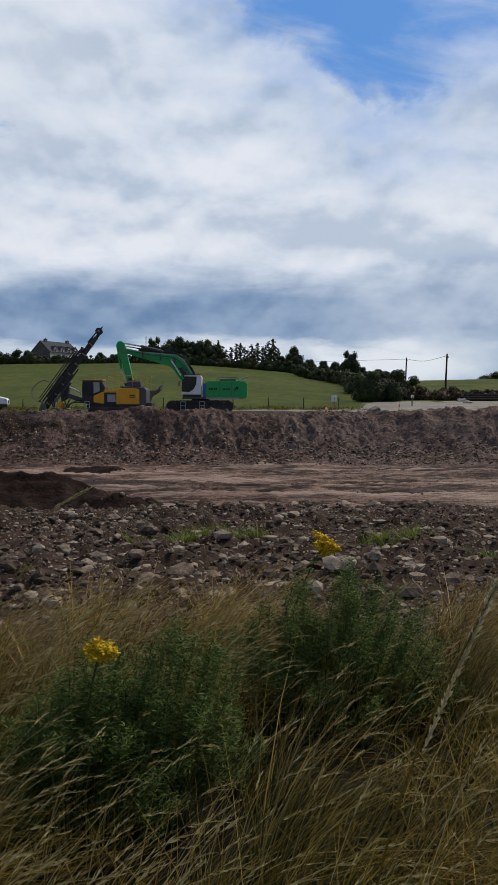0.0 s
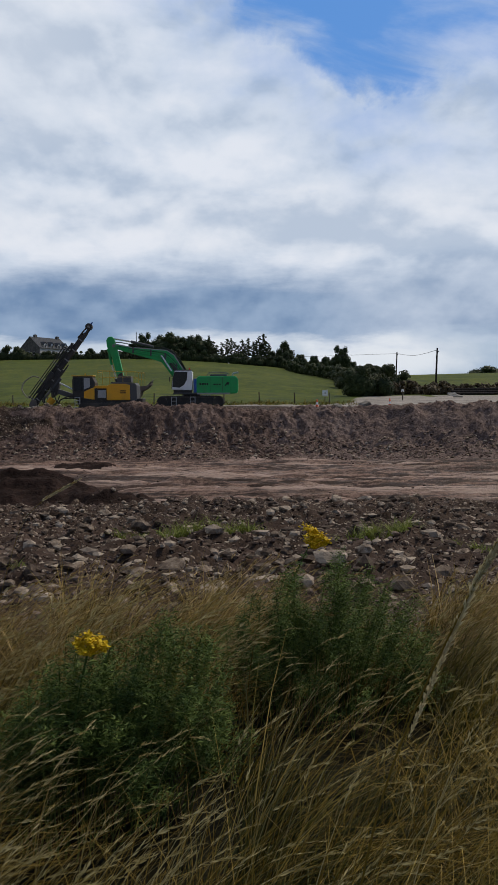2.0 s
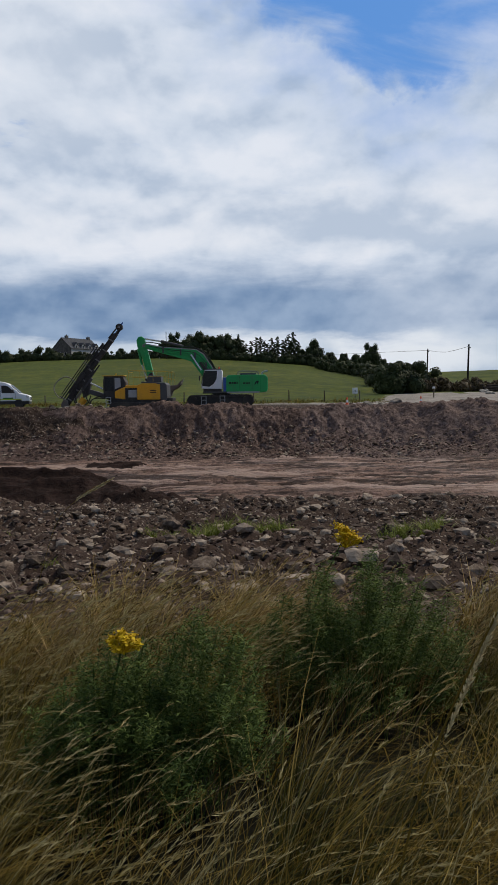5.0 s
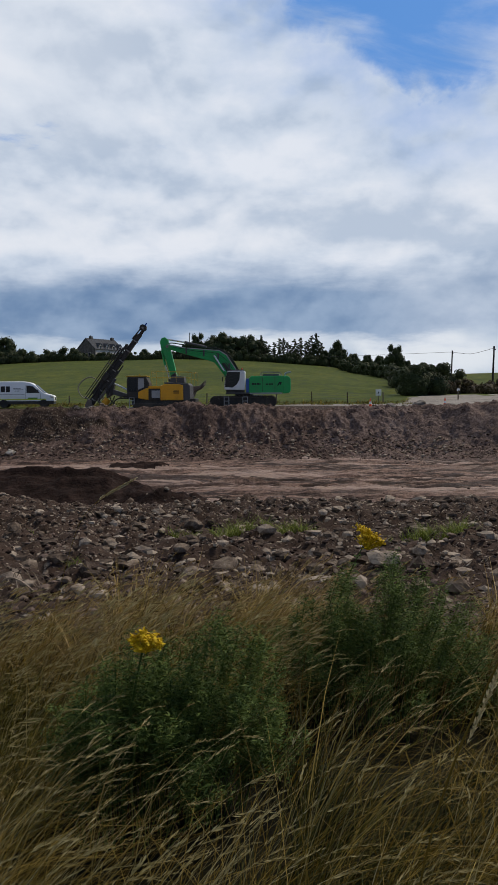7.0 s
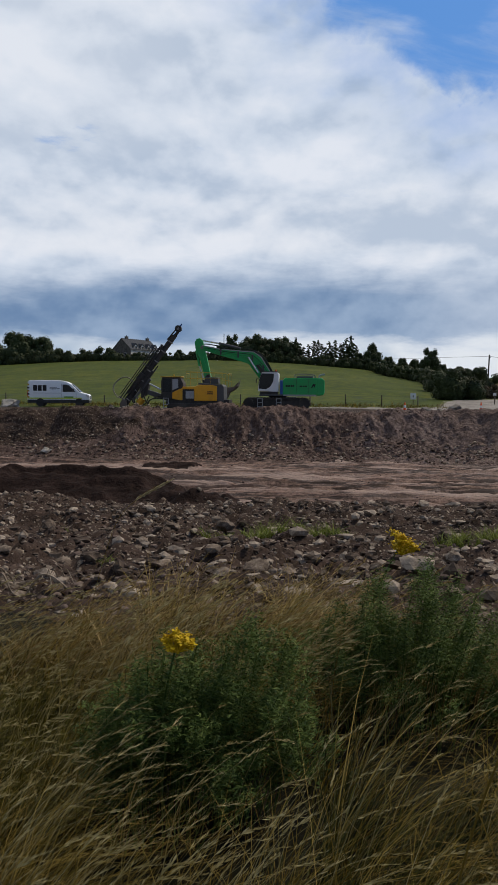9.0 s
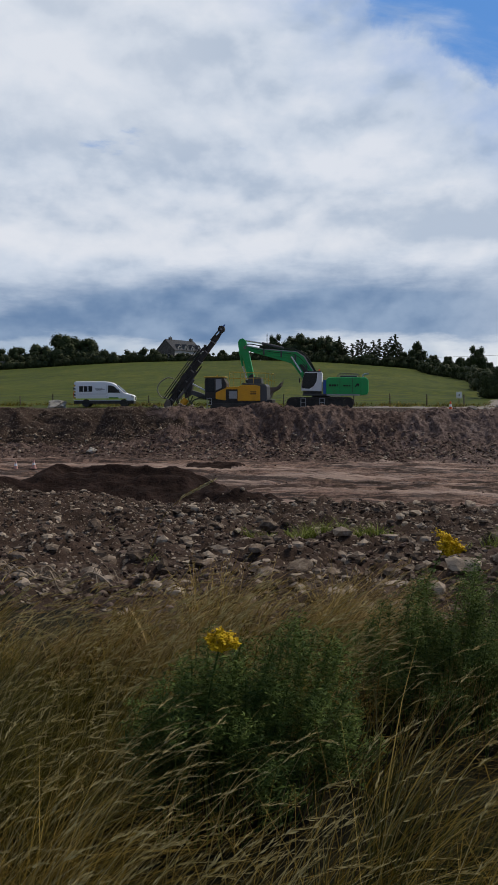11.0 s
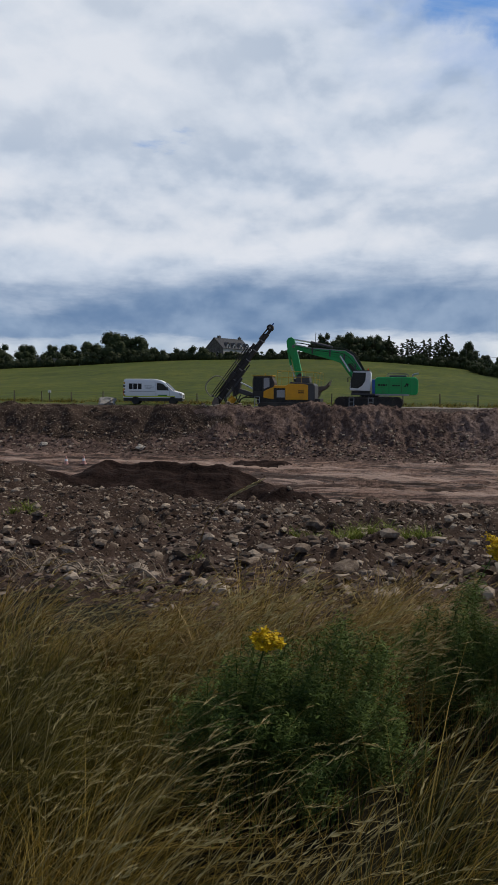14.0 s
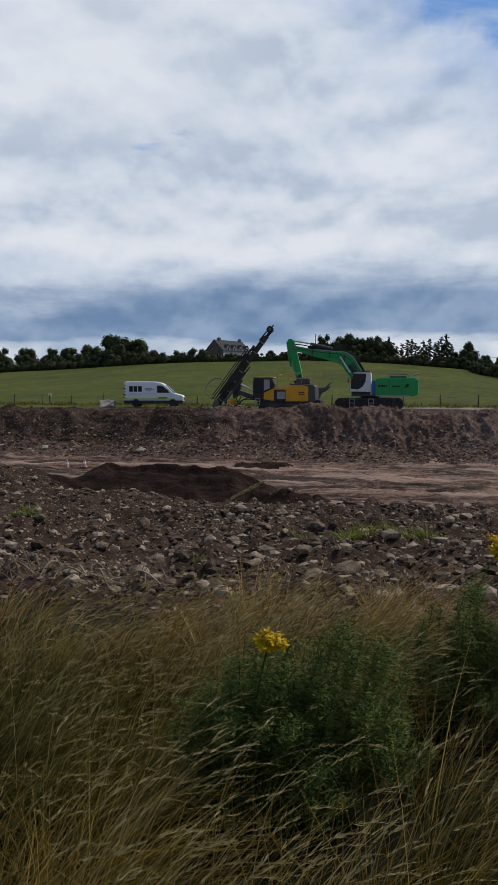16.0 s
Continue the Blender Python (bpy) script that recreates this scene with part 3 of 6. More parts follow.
# ---------------------------------------------------------------- green excavator
def excavator(x, y, z):
    ex = thing("excavator", x, y, z, 0, "large green tracked excavator with white cab on gravel", "excavator")
    # tracks: outline with round ends
    for side, y0, y1 in (("near", -1.75, -1.15), ("far", 1.15, 1.75)):
        ring = []
        for k in range(13):
            t = math.pi / 2 + math.pi * k / 12
            ring.append((-2.42 + 0.52 * math.cos(t), 0.53 + 0.52 * math.sin(t)))
        for k in range(13):
            t = -math.pi / 2 + math.pi * k / 12
            ring.append((2.42 + 0.52 * math.cos(t), 0.53 + 0.52 * math.sin(t)))
        inner = [(px * 0.955, 0.53 + (pz - 0.53) * 0.72) for px, pz in ring]
        bm = bmesh.new()
        n = len(ring)
        loops = [[bm.verts.new((px, yy, pz)) for px, pz in r] for r in (ring, inner) for yy in (y0, y1)]
        o0, o1, i0, i1 = loops
        for k in range(n):
            j = (k + 1) % n
            for a, b in ((o0, o1), (i1, i0), (i0, o0), (o1, i1)):
                bm.faces.new((a[k], a[j], b[j], b[k]))
        bmesh.ops.recalc_face_normals(bm, faces=bm.faces)
        belt = part("track", bm, M_TRACK, ex, "muddy steel crawler track")
        for k in range(n):
            (ax, az_), (bx, bz) = ring[k], ring[(k + 1) % n]
            cnt = 1 if abs(bx - ax) < 1 else 15
            for c in range(cnt):
                f = (c + 0.5) / cnt
                mx, mz = ax + (bx - ax) * f, az_ + (bz - az_) * f
                part("track_shoe", rodded((mx, y0 - 0.03, mz), (mx, y1 + 0.03, mz), 0.05, sides=5), M_TRACK, belt)
        part("track_frame", prismed([(-2.2, 0.28), (2.2, 0.28), (2.3, 0.52), (2.0, 0.90), (-2.0, 0.90), (-2.3, 0.52)], y0 + 0.10, y1 - 0.10, 0.03), M_BLACK, ex)
        for wx, r in ((-2.42, 0.40), (2.42, 0.40)):
            part("sprocket", rodded((wx, y0 + 0.04, 0.53), (wx, y1 - 0.04, 0.53), r, sides=20), M_TRACK, ex)
        for k in range(7):
            wx = -1.8 + 0.6 * k
            part("track_roller", rodded((wx, y0 + 0.05, 0.24), (wx, y1 - 0.05, 0.24), 0.14, sides=12), M_BLACK, ex)
        for wx in (-1.45, 0.22):
            s = y0 - 0.05 if side == "near" else y1 + 0.05
            bm = bmesh.new()
            for dx in (-0.21, 0.21):
                box(bm, wx + dx - 0.03, wx + dx + 0.03, s - 0.04, s + 0.04, 0.18, 1.0)
            for dz in (0.22, 0.58, 0.94):
                box(bm, wx - 0.18, wx + 0.18, s - 0.04, s + 0.04, dz, dz + 0.06)
            part("step_ladder", bm, M_LIGHTGREY, ex, "light grey step frame")
    part("car_body", boxed(-1.2, 1.2, -1.15, 1.15, 0.45, 1.0, 0.06), M_BLACK, ex)
    part("slew_ring", rodded((0, 0, 0.98), (0, 0, 1.26), 0.82, sides=24), M_BLACK, ex)
    part("slew_platform", boxed(-1.55, 3.4, -1.45, 1.45, 1.2, 1.36, 0.03), M_GREY, ex)
    part("engine_housing", prismed([(0.55, 1.32), (4.05, 1.32), (4.2, 1.5), (4.2, 2.62), (4.02, 2.82), (0.75, 2.82), (0.55, 2.66)], -1.5, 1.5, 0.07), M_EXG, ex, "bright green engine housing")
    part("counterweight", prismed([(3.55, 1.22), (4.16, 1.30), (4.27, 1.55), (4.27, 2.55), (4.12, 2.76), (3.55, 2.76)], -1.54, 1.54, 0.09), M_EXG, ex)
    part("lower_valance", boxed(0.6, 3.5, -1.52, -1.40, 1.20, 1.34, 0.01), M_LIGHTGREY, ex)
    for px in (1.75, 2.85):
        part("door_seam", boxed(px, px + 0.025, -1.512, -1.49, 1.42, 2.74), M_BLACK, ex)
    for k, (lx, w) in enumerate(((0.82, 0.17), (1.04, 0.17), (1.26, 0.17), (1.48, 0.1), (2.05, 0.22), (2.32, 0.17), (2.54, 0.15))):
        part("lettering_bar", boxed(lx, lx + w, -1.516, -1.495, 2.02, 2.2 if k < 4 else 2.14), M_LETTER, ex, "dark lettering bar")
    part("emblem", prismed([(3.05, 1.95), (3.25, 2.28), (3.48, 2.25), (3.36, 1.95), (3.27, 2.12), (3.18, 1.95)], -1.516, -1.495), M_LETTER, ex, "dark emblem shape")
    for yy in (-1.3, 1.3):
        part("handrail", hosed([(1.55, yy, 2.8), (1.6, yy, 3.1), (2.0, yy, 3.18), (3.2, yy, 3.12), (3.4, yy, 3.0), (3.45, yy, 2.8)], 0.028), M_STEEL, ex)
    part("deck_box", boxed(1.75, 3.25, -0.8, 0.9, 2.8, 3.0, 0.06), M_GREY, ex)
    part("exhaust", hosed([(3.75, 0.5, 2.78), (3.76, 0.5, 3.0), (3.9, 0.5, 3.12), (4.28, 0.5, 3.18)], 0.085, 10), M_LIGHTGREY, ex)
    part("cab_mount", boxed(-1.5, 0.1, -1.4, -0.42, 1.34, 1.60, 0.03), M_BLACK, ex)
    part("fuel_tank", boxed(0.28, 0.56, -1.45, -0.45, 1.36, 2.6, 0.04), M_BLUE, ex, "blue tank panel behind the cab")
    # cab
    part("cab_shell", prismed([(-1.64, 1.62), (0.16, 1.58), (0.2, 3.2), (0.05, 3.33), (-1.35, 3.33), (-1.55, 2.6), (-1.66, 1.9)], -1.48, -0.36, 0.06), M_WHITE, ex, "white cab shell")
    part("door_glass", prismed([(-1.60, 1.86), (-0.95, 1.80), (-0.55, 2.06), (-0.3, 2.5), (-0.24, 3.2), (-1.36, 3.22), (-1.54, 2.6)], -1.51, -1.47, 0.01), M_GLASS, ex, "dark door window")
    part("windscreen", prismed([(-1.70, 1.75), (-1.61, 1.75), (-1.50, 2.6), (-1.30, 3.22), (-1.38, 3.25), (-1.59, 2.6)], -1.40, -0.44), M_GLASS, ex)
    part("door_panel", prismed([(-1.60, 1.66), (-0.82, 1.64), (-0.82, 1.98), (-1.61, 2.0)], -1.505, -1.47), M_WHITE, ex)
    part("cab_roof", boxed(-1.42, 0.1, -1.5, -0.34, 3.31, 3.4, 0.04), M_BLACK, ex)
    part("beacon", rodded((-0.1, -0.9, 3.38), (-0.1, -0.9, 3.56), 0.07), M_ORANGE, ex)
    part("mirror", boxed(-1.86, -1.78, -1.62, -1.42, 2.35, 2.75, 0.02), M_BLACK, ex)
    part("mirror_arm", rodded((-1.6, -1.4, 2.8), (-1.82, -1.52, 2.72), 0.02), M_BLACK, ex)
    # boom, stick, bucket and their rams
    boom = part("boom", prismed([(-0.15, 1.75), (0.1, 2.1), (-0.55, 3.2), (-1.55, 4.75), (-2.25, 5.18), (-3.0, 5.24), (-5.3, 5.45), (-6.95, 5.78), (-7.1, 5.55), (-6.7, 5.3),
                             (-5.2, 4.85), (-3.3, 4.32), (-2.65, 4.1), (-2.2, 3.5), (-1.35, 2.35), (-0.6, 1.7)], -0.26, 0.26, 0.04), M_EXG, ex, "cranked bright green boom")
    part("boom_plate", prismed([(-6.6, 5.36), (-4.2, 4.78), (-3.1, 4.62), (-2.9, 4.8), (-4.2, 5.02), (-6.5, 5.5)], -0.285, -0.258), M_EXG, boom)
    for oy in (-0.275, 0.262):
        # light grey strips paint the sunlit highlight along the boom's upper edge
        part("boom_rib", prismed([(-6.9, 5.74), (-5.3, 5.41), (-3.0, 5.2), (-2.25, 5.14), (-2.25, 5.22), (-3.0, 5.28), (-5.3, 5.49), (-6.9, 5.82)], oy, oy + 0.013), M_LIGHTGREY, boom)
        part("boom_rib", prismed([(-2.2, 5.16), (-1.55, 4.70), (-0.55, 3.15), (-0.49, 3.2), (-1.49, 4.78), (-2.2, 5.22)], oy, oy + 0.013), M_LIGHTGREY, boom)
        part("service_plate", prismed([(-2.0, 4.0), (-1.55, 4.1), (-1.0, 3.2), (-1.35, 3.0)], oy, oy + 0.013), M_BLACK, boom)
    stick = part("stick", prismed([(-7.45, 6.38), (-7.15, 6.45), (-6.9, 6.25), (-6.72, 5.55), (-6.35, 4.0), (-5.98, 2.3), (-6.2, 1.95), (-6.5, 2.15), (-7.1, 4.4), (-7.55, 5.5), (-7.62, 6.1)], -0.24, 0.24, 0.04), M_EXG, ex, "bright green dipper arm")
    part("pivot_boss", rodded((-2.7, -0.33, 4.75), (-2.7, 0.33, 4.75), 0.17, sides=14), M_EXG, boom)
    part("pivot_pin", rodded((-6.95, -0.31, 5.6), (-6.95, 0.31, 5.6), 0.14, sides=14), M_STEEL, stick)
    for yy in (-0.42, 0.42):
        part("boom_cylinder", rodded((-0.95, yy, 1.85), (-1.75, yy, 3.3), 0.13, sides=12), M_EXG, ex)
        part("boom_cylinder_rod", rodded((-1.75, yy, 3.3), (-2.66, yy, 4.72), 0.075, sides=12), M_CHROME, ex)
    part("stick_cylinder", rodded((-3.4, 0, 5.5), (-5.4, 0, 5.98), 0.13, sides=12), M_GREY, ex)
    part("stick_cylinder_rod", rodded((-5.4, 0, 5.98), (-7.2, 0, 6.3), 0.075, sides=12), M_CHROME, ex)
    part("bucket_cylinder", rodded((-7.5, 0, 5.35), (-7.2, 0, 3.9), 0.11, sides=12), M_EXG, ex)
    part("bucket_cylinder_rod", rodded((-7.2, 0, 3.9), (-6.78, 0, 2.55), 0.065, sides=12), M_CHROME, ex)
    part("bucket_link", prismed([(-6.95, 2.6), (-6.72, 2.65), (-6.35, 2.0), (-6.5, 1.85)], -0.22, 0.22, 0.02), M_BLACK, ex)
    bm = bmesh.new()
    hose(bm, [(-0.5, 0.1, 3.4), (-1.5, 0.1, 4.95), (-2.6, 0.1, 5.4), (-4.5, 0.1, 5.55), (-6.3, 0.1, 5.9), (-7.0, 0.1, 5.9)], 0.05)
    hose(bm, [(-0.4, -0.15, 3.3), (-1.2, -0.15, 4.6), (-2.3, -0.15, 5.36), (-3.3, -0.15, 5.45)], 0.05)
    hose(bm, [(-0.3, 0.25, 2.6), (-0.75, 0.25, 3.7), (-1.65, 0.25, 4.85), (-2.4, 0.25, 5.3)], 0.07)
    part("hydraulic_hose", bm, M_DARK, ex)
    for dz, rr in ((0.0, 0.045), (-0.22, 0.032), (0.16, 0.03)):
        part("boom_pipe", hosed([(-0.55, -0.30, 2.6 + dz), (-1.55, -0.30, 4.1 + dz), (-2.5, -0.30, 4.78 + dz), (-4.4, -0.30, 5.06 + dz * 0.7), (-6.6, -0.30, 5.52 + dz * 0.3)], rr * 0.8), M_EXG if dz < 0.1 else M_DARK, ex)
    for px, pz in ((-1.3, 3.75), (-2.3, 4.65), (-3.6, 4.95), (-5.2, 5.2)):
        part("pipe_clamp", boxed(px - 0.07, px + 0.07, -0.34, -0.25, pz - 0.28, pz + 0.28, 0.01), M_GREY, ex)
    part("stick_plate", prismed([(-7.3, 5.5), (-6.95, 5.3), (-6.55, 3.7), (-6.75, 3.6)], -0.265, -0.238), M_EXG, stick)
    # bucket, open side up and back towards the cab
    shell = [(-6.35, 2.2), (-5.9, 2.28), (-4.75, 1.95), (-3.95, 2.0), (-3.55, 2.42), (-3.62, 2.06), (-3.95, 1.72), (-4.4, 1.5), (-4.6, 1.0), (-5.1, 0.66), (-5.6, 0.75), (-5.95, 1.2)]
    bucket = part("bucket", prismed(shell, -0.78, 0.78, 0.04), M_BUCKET, ex, "earth-worn steel digging bucket")
    for k in range(5):
        yy = -0.66 + 0.33 * k
        part("bucket_tooth", prismed([(-3.75, 2.0), (-3.62, 2.14), (-3.42, 2.62), (-3.58, 2.28)], yy - 0.06, yy + 0.06), M_STEEL, bucket)
    return ex


# ---------------------------------------------------------------- yellow drill rig
def drill_rig(x, y, z):
    rig = thing("drill_rig", x, y, z, 0, "yellow crawler drill rig with raised dark mast", "drill rig")
    for y0, y1 in ((-1.25, -0.85), (0.85, 1.25)):
        ring = [(-2.0 + 0.38 * math.cos(math.pi / 2 + math.pi * k / 10), 0.4 + 0.38 * math.sin(math.pi / 2 + math.pi * k / 10)) for k in range(11)]
        ring += [(1.9 + 0.38 * math.cos(-math.pi / 2 + math.pi * k / 10), 0.4 + 0.38 * math.sin(-math.pi / 2 + math.pi * k / 10)) for k in range(11)]
        part("track", prismed(ring, y0, y1, 0.03), M_TRACK, rig)
        for k in range(5):
            wx = -1.6 + 0.78 * k
            part("track_roller", rodded((wx, y0 - 0.03, 0.28), (wx, y1 + 0.03, 0.28), 0.14, sides=12), M_BLACK, rig)
    part("chassis", boxed(-2.5, 2.9, -1.0, 1.0, 0.62, 1.12, 0.05), M_BLACK, rig)
    part("engine_housing", prismed([(-0.05, 1.0), (1.88, 1.0), (1.88, 2.24), (1.5, 2.36), (0.35, 2.36), (-0.05, 2.2)], -1.12, 1.12, 0.06), M_YELLOW, rig, "machine yellow engine housing")
    part("front_panel", prismed([(-1.92, 1.18), (-1.22, 1.06), (-1.05, 1.06), (-1.05, 2.08), (-1.3, 2.0), (-1.92, 1.7)], -1.14, -0.2, 0.05), M_YELLOW, rig)
    part("side_bay", boxed(-1.08, -0.02, -1.06, 1.0, 1.0, 2.02, 0.03), M_BLACK, rig)
    part("bay_shelf", boxed(-1.1, 0.0, -1.12, 1.0, 1.98, 2.2, 0.03), M_YELLOW, rig)
    part("bay_panel", boxed(-0.78, -0.1, -1.10, -1.05, 1.2, 1.82, 0.01), M_LIGHTGREY, rig)
    part("rear_cooler", prismed([(1.88, 0.95), (2.40, 0.95), (2.46, 1.2), (2.44, 2.2), (2.28, 2.40), (0.3, 2.52), (0.3, 2.38), (1.88, 2.26)], -1.1, 1.1, 0.05), M_GREY, rig, "dark grey cooler unit")
    for k in range(2):
        part("lettering_bar", boxed(1.05, 1.55, -1.135, -1.115, 1.72 - 0.16 * k, 1.80 - 0.16 * k), M_LETTER, rig, "dark lettering bar")
    part("dust_hood", prismed([(0.72, 2.46), (1.95, 2.46), (1.9, 2.98), (0.82, 3.02)], -0.7, 0.5, 0.05), M_GREY, rig)
    part("hood_cap", prismed([(0.7, 3.0), (1.2, 3.02), (1.12, 3.28), (0.92, 3.22)], -0.3, 0.2, 0.03), M_BLACK, rig)
    for yy in (-1.05, 1.05):
        for px in (-0.75, 0.2, 1.3, 2.3, 2.85):
            part("guard_rail", rodded((px, yy, 2.2), (px, yy, 3.45 if px < 2 else 3.25), 0.016, sides=6), M_RAIL, rig, "thin yellow guard rail")
        for pz in (2.9, 3.45):
            part("guard_rail", rodded((-0.75, yy, pz), (2.3, yy, pz - (0.0 if pz < 3 else 0.1)), 0.016, sides=6), M_RAIL, rig, "thin yellow guard rail")
            part("guard_rail", rodded((2.3, yy, pz - 0.1), (2.85, yy, pz - 0.25), 0.016, sides=6), M_RAIL, rig, "thin yellow guard rail")
    for px in (-0.75, 2.85):
        part("guard_rail", rodded((px, -1.05, 3.3), (px, 1.05, 3.3), 0.016, sides=6), M_RAIL, rig, "thin yellow guard rail")
    part("cab_frame", prismed([(-2.85, 1.15), (-1.95, 1.1), (-1.9, 1.75), (-0.98, 2.05), (-0.98, 2.45), (-1.25, 2.98), (-2.78, 2.98), (-2.88, 2.6)], -1.12, 0.1, 0.04), M_BLACK, rig, "dark glazed operator cab")
    part("cab_window", prismed([(-2.75, 1.75), (-2.02, 1.75), (-2.02, 2.86), (-2.72, 2.86)], -1.15, -1.10), M_GLASS, rig)
    part("cab_window", prismed([(-1.9, 1.9), (-1.4, 2.1), (-1.42, 2.84), (-1.9, 2.84)], -1.15, -1.10), M_LIGHTGREY, rig)
    part("cab_roof", boxed(-2.95, -1.12, -1.18, 0.16, 2.97, 3.07, 0.04), M_RAIL, rig, "yellow cab roof")
    part("beacon", rodded((-1.9, -0.5, 3.08), (-1.9, -0.5, 3.22), 0.06), M_RAIL, rig)
    bm = bmesh.new()
    for dx in (-2.65, -2.25):
        box(bm, dx - 0.025, dx + 0.025, -1.22, -1.15, 0.35, 1.25)
    for dz in (0.4, 0.68, 0.96, 1.2):
        box(bm, -2.65, -2.25, -1.25, -1.13, dz, dz + 0.05)
    part("step_ladder", bm, M_LIGHTGREY, rig)
    # mast: two lattice rails, chain, head wheel, feed and rod carousel
    foot, top = Vector((-6.45, -0.2, 0.55)), Vector((-1.45, -0.2, 7.25))
    along = (top - foot).normalized()
    side = Vector((along.z, 0, -along.x))          # to the right of the mast
    mast = part("mast", rodded(foot + side * 0.2, top - along * 0.2 + side * 0.12, 0.16, 0.13, sides=4), M_BLACK, rig, "raised dark steel mast")
    turned = Matrix((((side.x, 0, along.x, foot.x)), (0, 1, 0, foot.y), (side.z, 0, along.z, foot.z), (0, 0, 0, 1)))

    def on_mast(bm):
        bmesh.ops.transform(bm, matrix=turned, verts=bm.verts)
        bmesh.ops.recalc_face_normals(bm, faces=bm.faces)
        return bm

    part("mast_beam", on_mast(boxed(-0.02, 0.26, -0.16, 0.24, 0.1, 7.6, 0.03)), M_BLACK, mast)
    part("feed_carriage", on_mast(boxed(-0.42, 0.08, -0.30, 0.10, 2.6, 3.3, 0.05)), M_BLACK, mast)
    part("rod_carousel", on_mast(boxed(-0.44, -0.22, -0.02, 0.30, 1.1, 5.4, 0.04)), M_BLACK, mast)
    part("hose_guide", on_mast(boxed(0.26, 0.50, -0.2, 0.2, 2.2, 4.0, 0.05)), M_BLACK, mast)
    for q in range(7):
        part("mast_bracket", on_mast(boxed(-0.06, 0.30, -0.20, 0.28, 0.7 + 1.02 * q, 0.80 + 1.02 * q, 0.01)), M_STEEL, mast)
    part("mast_rail", rodded(foot - side * 0.12, top - along * 0.9 - side * 0.06, 0.10, sides=4), M_BLACK, mast)
    bm = bmesh.new()
    length = (top - foot).length
    for k in range(15):
        p = foot + along * (0.3 + k * (length - 1.2) / 15)
        q = p + along * 0.5
        rod(bm, p - side * 0.12, q + side * 0.2, 0.035, sides=5)
        rod(bm, p + Vector((0, 0.3, 0)), q + side * 0.2, 0.03, sides=5)
    part("lattice_brace", bm, M_GREY, mast)
    part("head_wheel", rodded(top - along * 0.2 + Vector((0, -0.18, 0)), top - along * 0.2 + Vector((0, 0.18, 0)), 0.29, sides=18), M_BLACK, mast)
    part("head_hub", rodded(top - along * 0.2 + Vector((0, -0.22, 0)), top - along * 0.2 + Vector((0, 0.22, 0)), 0.11, sides=12), M_STEEL, mast)
    head = bmesh.new()
    for s in (-0.22, 0.22):
        rod(head, top - along * 1.5 + side * s, top + side * s * 0.5, 0.06, sides=4)
    part("mast_head", head, M_BLACK, mast)
    part("head_lamp", rodded(top + along * 0.02, top + along * 0.3, 0.09, 0.04, sides=8), M_BLUE, mast)
    for s, a0, a1, r in ((-0.36, 0.6, 6.0, 0.06), (-0.56, 0.4, 5.7, 0.05), (-0.74, 0.7, 5.5, 0.04), (0.46, 1.2, 4.6, 0.06)):
        part("drill_rod", rodded(foot + along * a0 + side * s, foot + along * a1 + side * s, r, sides=8), M_BLACK, mast)
    for a_ in (0.5, 2.2, 4.0, 5.6):
        part("rod_clamp", rodded(foot + along * a_ - side * 0.72, foot + along * a_ + side * 0.3, 0.06, sides=6), M_GREY, mast)
    part("carousel_tip", prismed([(-3.3, 5.25), (-2.95, 5.35), (-2.9, 5.75), (-3.05, 5.8), (-3.15, 5.5), (-3.35, 5.45)], -0.4, 0.0, 0.02), M_BLACK, mast)
    part("rock_drill", rodded(foot + along * 2.0 + side * 0.5, foot + along * 3.3 + side * 0.5, 0.2, sides=6), M_GREY, mast)
    part("drill_cylinder", rodded(foot + along * 0.9 + side * 0.45, foot + along * 2.1 + side * 0.5, 0.12, sides=8), M_STEEL, mast)
    part("foot_guide", prismed([(-6.6, 0.12), (-6.2, 0.12), (-6.02, 0.6), (-6.05, 1.0), (-6.4, 1.15), (-6.62, 0.7)], -0.5, 0.25, 0.04), M_BUCKET, mast, "dusty grey dust hood at the mast foot")
    part("boom_arm", prismed([(-2.6, 1.05), (-2.6, 1.4), (-3.6, 1.75), (-4.6, 2.05), (-4.7, 1.7), (-3.6, 1.3)], -0.25, 0.2, 0.04), M_GREY, rig)
    part("boom_cylinder", rodded((-2.7, -0.3, 1.75), (-4.1, -0.3, 2.45), 0.07), M_CHROME, rig)
    part("mast_cradle", prismed([(-4.8, 1.2), (-4.3, 1.5), (-4.1, 2.4), (-4.5, 2.9), (-4.9, 2.3)], -0.3, 0.25, 0.04), M_BLACK, rig)
    part("suction_hose", hosed([(-5.9, 0.3, 2.9), (-6.5, 0.3, 3.0), (-7.15, 0.2, 2.55), (-7.35, 0.1, 1.95), (-7.0, 0.0, 1.35), (-6.6, -0.1, 1.2)], 0.055, 8), M_HOSE, rig, "dusty looped suction hose")
    for pts in ([(-4.9, -0.4, 2.6), (-5.45, -0.5, 1.9), (-5.5, -0.5, 1.0), (-5.0, -0.5, 0.55), (-4.4, -0.4, 0.75), (-4.1, -0.3, 1.4)],
                [(-4.7, -0.5, 2.3), (-4.5, -0.55, 1.5), (-4.25, -0.5, 0.8), (-4.0, -0.4, 1.05), (-3.3, -0.3, 1.35), (-2.7, -0.3, 1.3)],
                [(-5.1, -0.3, 3.0), (-5.35, -0.6, 1.6), (-5.1, -0.6, 0.4), (-4.3, -0.6, 0.35), (-3.9, -0.5, 1.1), (-2.8, -0.4, 1.15)]):
        part("hydraulic_hose", hosed(pts, 0.05), M_DARK, rig)
